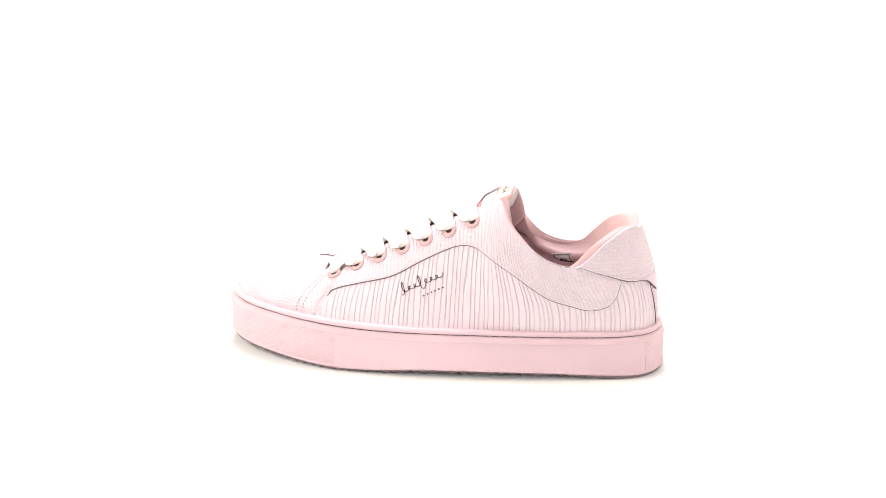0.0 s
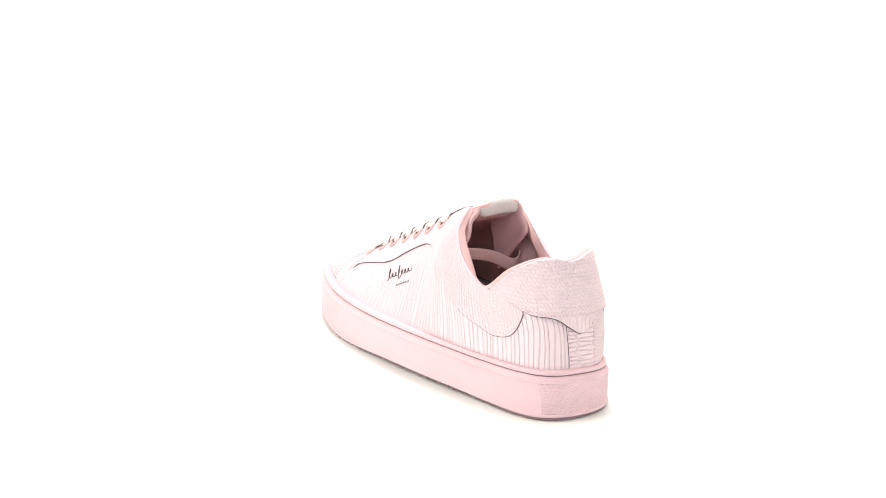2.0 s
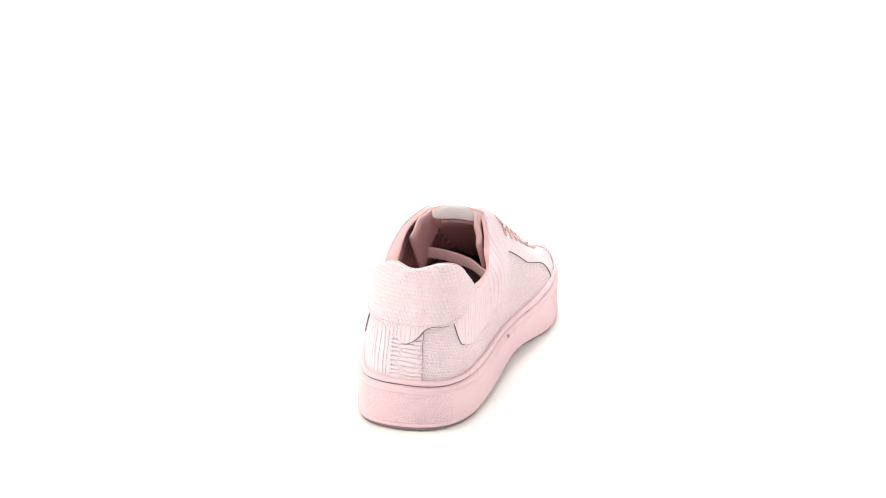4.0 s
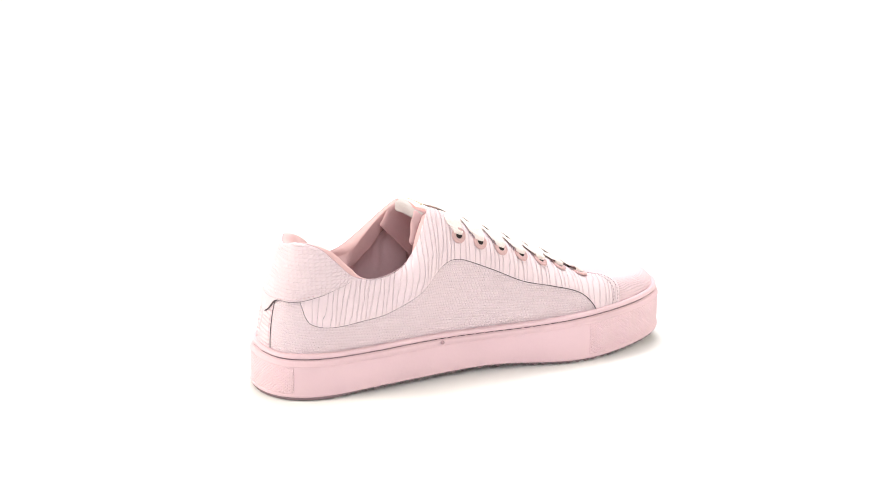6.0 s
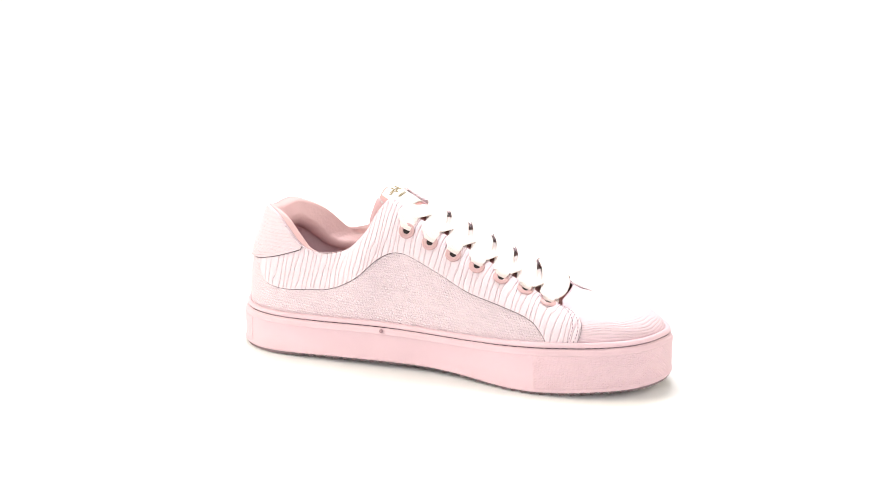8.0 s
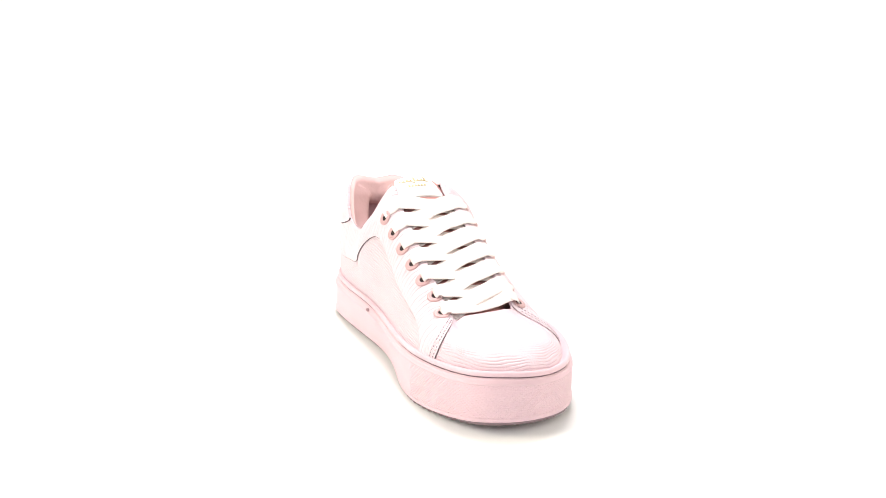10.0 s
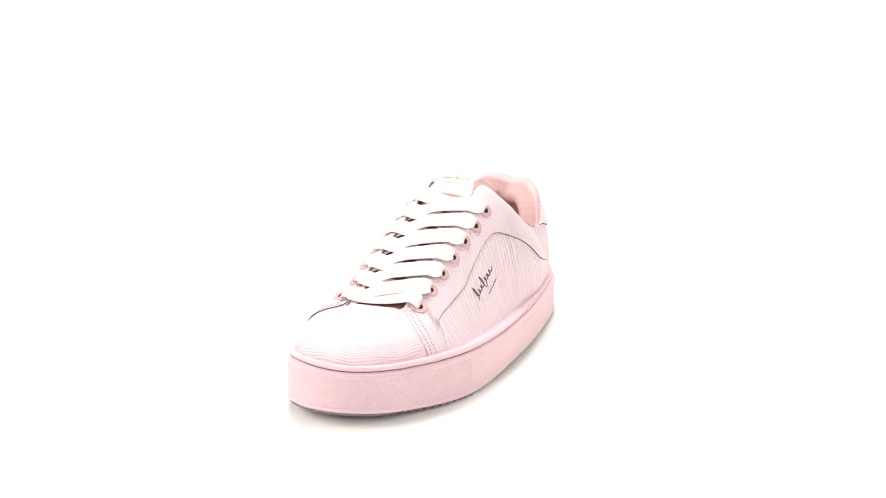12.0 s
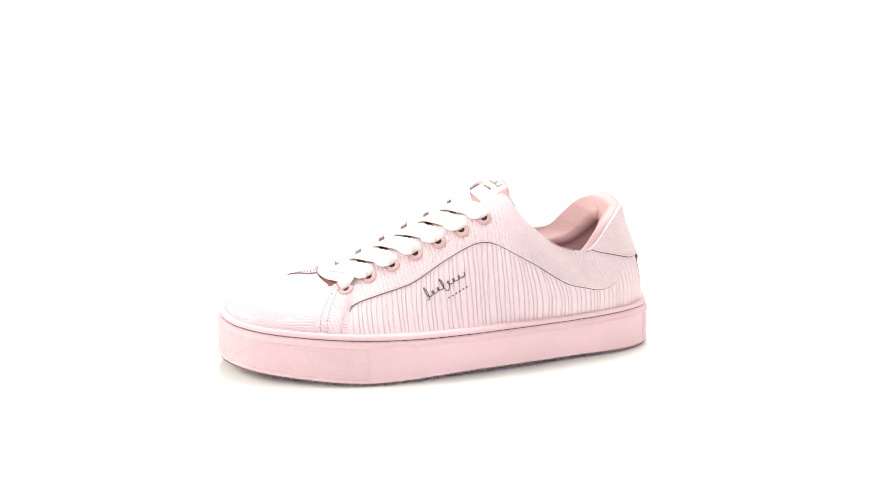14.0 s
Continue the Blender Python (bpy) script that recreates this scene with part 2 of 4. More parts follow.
mat_thread_grey = plain("dusky_pink_thread", (0.52, 0.37, 0.40), 0.8, 0.1, 300.0)
mat_thread_dark = plain("mauve_thread", (0.30, 0.21, 0.25), 0.8, 0.1, 300.0)
mat_nub = plain("grey_pink_rubber", (0.42, 0.28, 0.30), 0.7)
mat_black = plain("black_print", (0.012, 0.012, 0.016), 0.5, 0.1, 100.0)
mat_gold = plain("gold_foil", (0.40, 0.31, 0.13), 0.4, 0.1, 100.0, 0.0, 0.6, 0.5)
mat_label_back = plain("grey_label_backing", (0.55, 0.51, 0.51), 0.7, 0.15, 90.0, 0.0003)
mat_label = plain("white_label_leather", (0.86, 0.82, 0.80), 0.6, 0.03, 80.0)


# ---- mesh helpers ----
def mesh_part(name, verts, faces, material, parent=None, label="", uvs=None, smooth=True):
    me = bpy.data.meshes.new(name)
    me.from_pydata([tuple(map(float, v)) for v in verts], [], faces)
    if uvs is not None:
        layer = me.uv_layers.new(name="UVMap")
        idx = np.empty(len(me.loops), dtype=np.int32)
        me.loops.foreach_get("vertex_index", idx)
        layer.data.foreach_set("uv", np.asarray(uvs, dtype=np.float32)[idx].ravel())
    me.materials.append(material)
    if smooth:
        me.polygons.foreach_set("use_smooth", [True] * len(me.polygons))
    me.update()
    ob = new(name, me)
    if parent is not None:
        ob.parent = parent
    if label:
        tagged(ob, label)
    return ob


def grid_faces(rows, cols, wrap_rows=False, wrap_cols=False, flip=False):
    out = []
    for i in range(rows if wrap_rows else rows - 1):
        for j in range(cols if wrap_cols else cols - 1):
            a, b = i * cols + j, i * cols + (j + 1) % cols
            c, d = ((i + 1) % rows) * cols + (j + 1) % cols, ((i + 1) % rows) * cols + j
            out.append((a, d, c, b) if flip else (a, b, c, d))
    return out


def arc_uv(p):
    """Metres along and up a grid of points, from the grid's middle line."""
    mid = p.shape[1] // 2
    along = np.concatenate([[0], np.cumsum(np.linalg.norm(np.diff(p[:, mid], axis=0), axis=1))])
    up = np.concatenate([np.zeros((p.shape[0], 1)), np.cumsum(np.linalg.norm(np.diff(p, axis=1), axis=2), axis=1)], axis=1)
    return np.stack([np.repeat(along[:, None], p.shape[1], 1), up], -1)


# ---- studio: one white paper sweep; grey walls and ceiling added unseen around it ----
def sweep():
    prof = [(-1.75, 0.0), (1.3, 0.0)]
    for k in range(1, 13):
        w = math.pi / 2 * k / 12
        prof.append((1.3 + 0.5 * math.sin(w), 0.5 - 0.5 * math.cos(w)))
    prof.append((1.8, 2.2))
    xs = np.linspace(-1.8, 1.8, 9)
    v = [(x, y, z) for y, z in prof for x in xs]
    ob = mesh_part("ground", v, grid_faces(len(prof), len(xs)), mat_paper)
    sol = ob.modifiers.new("thickness", "SOLIDIFY")
    sol.thickness, sol.offset = 0.004, -1
    tagged(ob, "seamless white paper sweep under the turning sneaker", "backdrop", kind="structure")


def slab(name, lo, hi, label):
    x0, y0, z0 = lo
    x1, y1, z1 = hi
    v = [(x, y, z) for z in (z0, z1) for y in (y0, y1) for x in (x0, x1)]
    f = [(0, 2, 3, 1), (4, 5, 7, 6), (0, 1, 5, 4), (2, 6, 7, 3), (0, 4, 6, 2), (1, 3, 7, 5)]
    tagged(mesh_part(name, v, f, mat_wall, smooth=False), label, "wall", kind="structure")


sweep()
# unseen enclosure, grey so less light bounces back onto the sneaker
slab("wall_west", (-1.9, -1.9, -0.02), (-1.8, 1.9, 2.2), "added unseen grey wall, lowers bounce")
slab("wall_east", (1.8, -1.9, -0.02), (1.9, 1.9, 2.2), "added unseen grey wall, lowers bounce")
slab("wall_south", (-1.8, -1.9, -0.02), (1.8, -1.8, 2.2), "added unseen grey wall behind the camera, lowers bounce")
slab("ceiling", (-1.9, -1.9, 2.2), (1.9, 1.9, 2.3), "added unseen grey ceiling, lowers bounce")

# ---- the sneaker: x to the toe, y to the outer side, z up from the ground ----
sneaker = new("sneaker")
tagged(sneaker, "pale pink embossed leather low-top sneaker on a white sweep", "shoe")

# plan of the sole: control points from the toe along the outer side to the heel and back
OUTER = [(0.1507, -0.0149), (0.1470, 0.0012), (0.1366, 0.0166), (0.1173, 0.0291), (0.0939, 0.0398), (0.0662, 0.0472), (0.0351, 0.0493),
         (0.0016, 0.0492), (-0.0323, 0.0466), (-0.0645, 0.0415), (-0.0932, 0.0358), (-0.1168, 0.0304), (-0.1326, 0.0222), (-0.1394, 0.0073)]
INNER = [(-0.1404, -0.0086), (-0.1360, -0.0226), (-0.1258, -0.0320), (-0.1110, -0.0386), (-0.0928, -0.0412), (-0.0690, -0.0430), (-0.0393, -0.0436),
         (-0.0052, -0.0478), (0.0300, -0.0545), (0.0632, -0.0592), (0.0922, -0.0584), (0.1166, -0.0540), (0.1370, -0.0452), (0.1477, -0.0302)]
CTRL = np.array(OUTER + INNER)


def outline(a, inset=0.0):
    """Plan point at a (0 toe, 7 outer side, 14 heel, 21 inner side), moved inwards by inset."""
    a = np.asarray(a, float)
    i = np.floor(a).astype(int)
    u = (a - i)[..., None]
    p = [CTRL[(i + k) % 28] for k in (-1, 0, 1, 2)]
    q = ((1 - u) ** 3 * p[0] + (3 * u ** 3 - 6 * u ** 2 + 4) * p[1] + (-3 * u ** 3 + 3 * u ** 2 + 3 * u + 1) * p[2] + u ** 3 * p[3]) / 6
    t = (-(1 - u) ** 2 * p[0] + (3 * u ** 2 - 4 * u) * p[1] + (-3 * u ** 2 + 2 * u + 1) * p[2] + u ** 2 * p[3]) / 2
    t = t / np.linalg.norm(t, axis=-1, keepdims=True)
    n = np.stack([t[..., 1], -t[..., 0]], -1)
    return q - n * np.asarray(inset)[..., None], n


def curve(keys, values, x):
    """Smooth curve through values at keys."""
    k, y = np.asarray(keys, float), np.asarray(values, float)
    if y.ndim == 1:
        return curve(k, y[:, None], x)[..., 0]
    m = np.empty_like(y)
    m[1:-1] = (y[2:] - y[:-2]) / (k[2:] - k[:-2])[:, None]
    m[0], m[-1] = (y[1] - y[0]) / (k[1] - k[0]), (y[-1] - y[-2]) / (k[-1] - k[-2])
    x = np.clip(np.asarray(x, float), k[0], k[-1])
    i = np.clip(np.searchsorted(k, x, side="right") - 1, 0, len(k) - 2)
    h = (k[i + 1] - k[i])[..., None]
    u = ((x - k[i]))[..., None] / h
    return ((2 * u ** 3 - 3 * u ** 2 + 1) * y[i] + (u ** 3 - 2 * u ** 2 + u) * h * m[i] + (-2 * u ** 3 + 3 * u ** 2) * y[i + 1] + (u ** 3 - u ** 2) * h * m[i + 1])


def z_bottom(x):
    return curve([-0.15, -0.12, -0.065, 0.0, 0.065, 0.12, 0.15], [0.0008, 0.0, 0.0025, 0.003, 0.0, 0.0040, 0.0074], x)


def z_seam(x, y):
    base = curve([-0.15, -0.10, -0.03, 0.045, 0.12, 0.15], [0.0284, 0.0278, 0.0288, 0.0289, 0.0323, 0.0346], x)
    return base + np.clip(-y / 0.03, 0, 1) * 0.0018 * x / 0.13


# rim of the upper: a, then the place of collar, facing and throat edges
RIM_OUTER = [(0.4, 0.0825, -0.0138, 0.0552), (2.0, 0.0820, -0.0010, 0.0556), (3.3, 0.0796, 0.0059, 0.0563), (4.3, 0.0560, 0.0060, 0.0675), (6.0, 0.0120, 0.0060, 0.0875),
             (7.1, -0.0240, 0.0055, 0.1035), (7.5, -0.0335, 0.0080, 0.1075), (8.0, -0.0400, 0.0205, 0.0970), (8.6, -0.0520, 0.0265, 0.0845), (9.4, -0.0680, 0.0282, 0.0742),
             (10.4, -0.0850, 0.0285, 0.0728), (11.6, -0.1015, 0.0215, 0.0873), (12.6, -0.1135, 0.0095, 0.0944)]
RIM_INNER = [(13.7, -0.1203, -0.0042, 0.0926), (14.9, -0.1175, -0.0195, 0.0960), (15.9, -0.1075, -0.0275, 0.0925), (16.6, -0.0985, -0.0315, 0.0838), (17.3, -0.0885, -0.0340, 0.0745), (18.3, -0.0730, -0.0355, 0.0715),
             (19.2, -0.0560, -0.0360, 0.0765), (19.8, -0.0450, -0.0345, 0.0880), (20.3, -0.0385, -0.0310, 0.1000), (20.7, -0.0310, -0.0265, 0.1088), (21.2, -0.0180, -0.0275, 0.1010),
             (23.2, 0.0400, -0.0315, 0.0725), (25.5, 0.0807, -0.0335, 0.0533), (26.8, 0.0820, -0.0270, 0.0545)]
RIM = np.array(RIM_OUTER + RIM_INNER)
RIM3 = np.concatenate([RIM - [28, 0, 0, 0], RIM, RIM + [28, 0, 0, 0]])
# how the section leaves the sole (rise, lean) and reaches the rim (drop, overhang)
SECTION = np.array([(0.4, 0.016, -0.001, 0.001, 0.030), (3.3, 0.0143, 0.0005, 0.0098, 0.0070), (5.6, 0.011, -0.0075, 0.005, 0.0132), (7.3, 0.016, -0.0105, 0.007, 0.026), (9.4, 0.020, 0.005, 0.014, 0.007),
                    (11.6, 0.030, 0.001, 0.016, 0.006), (13.7, 0.030, -0.0010, 0.018, 0.003), (16.5, 0.030, 0.0080, 0.016, 0.0115), (18.5, 0.022, 0.004, 0.014, 0.006),
                    (20.8, 0.020, 0.001, 0.014, 0.029), (22.4, 0.011, 0.000, 0.013, 0.026), (25.0, 0.022, 0.0006, 0.0077, 0.0090)])
SEC3 = np.concatenate([SECTION - [28, 0, 0, 0, 0], SECTION, SECTION + [28, 0, 0, 0, 0]])


def skin(a, v):
    """Point of the upper at a round the shoe and v from the sole (0) to the rim (1)."""
    a, v = np.broadcast_arrays(np.asarray(a, float), np.asarray(v, float))
    foot, _ = outline(a, 0.0042 + 0.0040 * np.clip(1 - np.abs((a % 28) - 5.4) / 3.6, 0, 1) ** 0.7)
    p0 = np.concatenate([foot, (z_seam(foot[..., 0], foot[..., 1]) + 0.0005)[..., None]], -1)
    p3 = curve(RIM3[:, 0], RIM3[:, 1:], a)
    s = curve(SEC3[:, 0], SEC3[:, 1:], a)
    d = p0[..., :2] - p3[..., :2]
    d = d / np.linalg.norm(d, axis=-1, keepdims=True)
    up = np.zeros(a.shape + (3,))
    up[..., 2] = 1
    out = np.concatenate([d, np.zeros(a.shape + (1,))], -1)
    p1 = p0 + up * s[..., 0:1] + out * s[..., 1:2]
    p2 = p3 - up * s[..., 2:3] + out * s[..., 3:4]
    v = v[..., None]
    return (1 - v) ** 3 * p0 + 3 * (1 - v) ** 2 * v * p1 + 3 * (1 - v) * v ** 2 * p2 + v ** 3 * p3


def skin_normal(a, v):
    e = 1e-3
    da = skin(a + 0.02, v) - skin(a - 0.02, v)
    dv = skin(a, np.clip(v + e, 0, 1)) - skin(a, np.clip(v - e, 0, 1))
    n = np.cross(da, dv)
    return n / np.linalg.norm(n, axis=-1, keepdims=True)


def skin_off(a, v, off):
    return skin(a, v) + skin_normal(np.asarray(a, float), np.asarray(v, float)) * np.asarray(off)[..., None]


def v_at(a, height):
    """The v at which the upper has that height, for arrays."""
    lo, hi = np.zeros_like(a), np.ones_like(a)
    for _ in range(24):
        mid = (lo + hi) / 2
        low = skin(a, mid)[..., 2] < height(skin(a, mid)[..., 0])
        lo, hi = np.where(low, mid, lo), np.where(low, hi, mid)
    return (lo + hi) / 2


def a_at(x, v, lo, hi):
    """The a between lo and hi at which the upper crosses the length x."""
    lo, hi = np.full(np.shape(v), float(lo)), np.full(np.shape(v), float(hi))
    up = skin(lo, v)[..., 0] < skin(hi, v)[..., 0]
    for _ in range(24):
        mid = (lo + hi) / 2
        less = (skin(mid, v)[..., 0] < x) == up
        lo, hi = np.where(less, mid, lo), np.where(less, hi, mid)
    return (lo + hi) / 2


def leather(name, a, v, off, material, parent, label="", edge=0.0012, cut=0.0004, upright=None, level=False):
    """A sheet on the upper from grids of a and v, off metres proud, with a rounded border going down by edge."""
    p = skin_off(a, v, np.full(a.shape, off))
    uv = arc_uv(p)
    rows, cols = a.shape
    n = skin_normal(a, v)
    if upright is not None:
        # count along each line of the sheet from one upright line across it
        step = np.concatenate([np.zeros((1, cols)), np.cumsum(np.linalg.norm(np.diff(p, axis=0), axis=2), axis=0)])
        ref = np.abs(a - upright).argmin(axis=0)
        k = np.arange(cols)
        uv[..., 0] = step - step[ref, k][None] - p[ref, k, 0][None] * (1 if upright < 14 else -1)
        if upright > 27:
            uv[..., 0] = p[..., 0]
    if level:
        uv[..., 1] = p[..., 2]
    ring = [(0, j) for j in range(cols)] + [(i, cols - 1) for i in range(1, rows)] + [(rows - 1, j) for j in range(cols - 2, -1, -1)] + [(i, 0) for i in range(rows - 2, 0, -1)]
    verts = list(p.reshape(-1, 3))
    uvs = list(uv.reshape(-1, 2))
    inner = p.copy()
    faces = grid_faces(rows, cols, flip=True)
    base = len(verts)
    for i, j in ring:
        flare = np.zeros(3)
        if j == 0:
            across = np.cross(p[min(i + 1, rows - 1), 0] - p[max(i - 1, 0), 0], n[i, 0])
            across *= np.sign(across @ (p[i, 0] - p[i, 1]))
            flare += across / (np.linalg.norm(across) + 1e-12)
        if i in (0, rows - 1):
            ends = p[i, j] - p[1 if i == 0 else rows - 2, j]
            flare += ends / (np.linalg.norm(ends) + 1e-12)
        flare /= np.linalg.norm(flare) + 1e-9
        verts.append(inner[i, j] - n[i, j] * (edge if 0 < j and 0 < i < rows - 1 else edge * 0.45) + flare * (cut if 0 < i < rows - 1 else cut * 0.4))
        uvs.append(uv[i, j])
    m = len(ring)
    for k in range(m):
        i, j = ring[k]
        i2, j2 = ring[(k + 1) % m]
        faces.append((i * cols + j, i2 * cols + j2, base + (k + 1) % m, base + k))
    ob = mesh_part(name, verts, faces, material, parent, label, uvs)
    me = ob.data
    me.materials.append(mat_edge)
    for poly in list(me.polygons)[-m:]:
        poly.use_smooth = False
        poly.material_index = 1
    for k in range(cols - 1, cols + rows - 2):
        me.polygons[len(me.polygons) - m + k].material_index = 0
    return ob


def between(lo, hi, rows, cols):
    """Grid of v from lo to hi (arrays over rows)."""
    t = np.linspace(0, 1, cols)[None]
    return lo[:, None] * (1 - t) + hi[:, None] * t


# ---- sole ----
RINGS = 560
RING_A = np.arange(RINGS) * 28 / RINGS


def ring_pos(a, inset, z):
    """Point of the sole wall; the wall leans in under the arch."""
    arch = 0.0055 * np.exp(-((a % 28 - 21.45) / 1.15) ** 2) * np.clip((0.028 - z) / 0.025, 0, 1)
    p, _ = outline(a, inset + arch)
    return np.concatenate([p, np.broadcast_to(z, a.shape)[:, None]], 1)


def build_sole():
    mid, _ = outline(RING_A)
    zb, zs = z_bottom(mid[:, 0]), z_seam(mid[:, 0], mid[:, 1])
    prof = [(0.0030, zb + 0.0032), (0.0012, zb + 0.0024), (0.0003, zb + 0.0026), (-0.0004, zb + 0.0034), (-0.0003, zb + 0.0044), (0.0004, zb + 0.0050), (0.0004, zb * 0.5 + zs * 0.5),
            (0.0007, zs - 0.0050), (0.0003, zs - 0.0045), (-0.0003, zs - 0.0041), (0.0000, zs - 0.0034), (0.0009, zs - 0.0029), (0.0010, zs - 0.0016), (0.0013, zs - 0.0008), (0.0024, zs - 0.0004),
            (0.0026, zs + 0.0003), (0.0016, zs + 0.0007), (0.0017, zs + 0.0024), (0.0023, zs + 0.0033), (0.0034, zs + 0.0035), (0.0045, zs + 0.0030), (0.0110, zs + 0.0022), (0.0120, zs - 0.0010)]
    p = np.stack([ring_pos(RING_A, i, z) for i, z in prof], 1)
    sole = mesh_part("midsole", p.reshape(-1, 3), grid_faces(RINGS, len(prof), wrap_rows=True, flip=True), mat_rubber, sneaker, "smooth pink rubber cupsole wall")
    # outsole with saw-toothed edge, coloured dark as the sole's contact shade
    s = np.concatenate([[0], np.cumsum(np.linalg.norm(np.diff(mid, axis=0), axis=1))])
    tooth = (s / 0.0062) % 1.0
    flat = np.clip((-mid[:, 0] - 0.085) / 0.02, 0, 1) + np.clip((mid[:, 0] - 0.125) / 0.015, 0, 0.8)
    cut = 0.0016 * tooth * (1 - flat)
    rows = [ring_pos(RING_A, 0.0005, zb + 0.0030), ring_pos(RING_A, 0.0010 + cut * 0.3, zb + 0.0008 + cut), ring_pos(RING_A, 0.0022 + cut * 0.3, zb + 0.0002 + cut),
            ring_pos(RING_A, 0.012, zb + 0.0002 + cut * 0.8), ring_pos(RING_A, 0.026, zb + 0.0004)]
    p = np.stack(rows, 1)
    f = grid_faces(RINGS, len(rows), wrap_rows=True)
    k = len(rows)
    for i in range(RINGS // 2 - 1):
        j, j2 = (RINGS - 1 - i), (RINGS - 2 - i)
        f.append((i * k + k - 1, j * k + k - 1, j2 * k + k - 1, (i + 1) * k + k - 1))
    tread = mesh_part("outsole", p.reshape(-1, 3), f, mat_sole_shaded, sneaker, "pink rubber outsole with saw-toothed tread, contact shade in its colour", smooth=False)

    def bumper(name, a0, a1, label):
        a = np.linspace(a0, a1, 120)
        m, _ = outline(a)
        b, t = z_bottom(m[:, 0]), z_seam(m[:, 0], m[:, 1])
        lo, hi = b + 0.0050, t - 0.0042
        ends = 0.0011 * (np.minimum(np.arange(120), np.arange(120)[::-1]) == 0)
        rr = [ring_pos(a, 0.0012, lo - 0.0003), ring_pos(a, 0.0000 + ends, lo)] + [ring_pos(a, 0.0001 + ends, lo + (hi - lo) * w) for w in np.linspace(0.03, 0.97, 10)] + [ring_pos(a, 0.0000 + ends, hi), ring_pos(a, 0.0012, hi + 0.0003)]
        g = np.stack(rr, 1)
        mesh_part(name, g.reshape(-1, 3), grid_faces(len(a), len(rr), flip=True), mat_lattice, sole, label, arc_uv(g).reshape(-1, 2))

    bumper("toe_bumper", -4.75, 5.0, "pink rubber toe band with diamond relief")
    bumper("heel_bumper", 11.85, 15.85, "pink rubber heel band with diamond relief")
    # stitches lying in the groove, near-black to carry its shadow in their colour
    n = 150
    a = np.arange(n) * 28 / n
    verts, faces = [], []
    loose = random.Random(7)
    for w in a:
        q = np.linspace(w + 0.01, w + 0.165, 4)
        sink = 0.0005 * loose.random()
        m, _ = outline(q)
        z = z_seam(m[:, 0], m[:, 1])
        for i, (di, dz) in enumerate(((0.0024, -0.0002), (0.0018 + sink, 0.0000), (0.0024, 0.0002))):
            verts += list(ring_pos(q, di, z + dz))
        b = len(verts) - 12
        for r in range(2):
            for c in range(3):
                faces.append((b + r * 4 + c, b + r * 4 + c + 1, b + (r + 1) * 4 + c + 1, b + (r + 1) * 4 + c))
    ob = mesh_part("sole_stitching", verts, faces, mat_dark_thread, sole, "row of stitches in the sole groove, groove shade in their colour")
    tagged(ob, kind="stuff")
    return sole


# ---- upper ----
PANEL_OUTER = [(-0.112, 0.063), (-0.1095, 0.0535), (-0.104, 0.0475), (-0.093, 0.0455), (-0.083, 0.048), (-0.067, 0.0535), (-0.043, 0.069), (-0.023, 0.080), (-0.015, 0.0818), (-0.006, 0.0800),
               (0.012, 0.0712), (0.033, 0.0594), (0.055, 0.0530), (0.070, 0.0486), (0.0765, 0.0444), (0.0800, 0.0370), (0.0825, 0.0300)]
PANEL_INNER = [(-0.1215, 0.064), (-0.119, 0.053), (-0.115, 0.048), (-0.103, 0.0455), (-0.085, 0.047), (-0.067, 0.050), (-0.049, 0.060), (-0.035, 0.073), (-0.026, 0.078), (-0.018, 0.0782),
               (-0.010, 0.0755), (0.007, 0.068), (0.026, 0.059), (0.049, 0.0525), (0.068, 0.046), (0.0765, 0.038), (0.0810, 0.029)]


def smooth_height(keys):
    k = np.array(keys)
    return lambda x: curve(k[:, 0], k[:, 1], x)


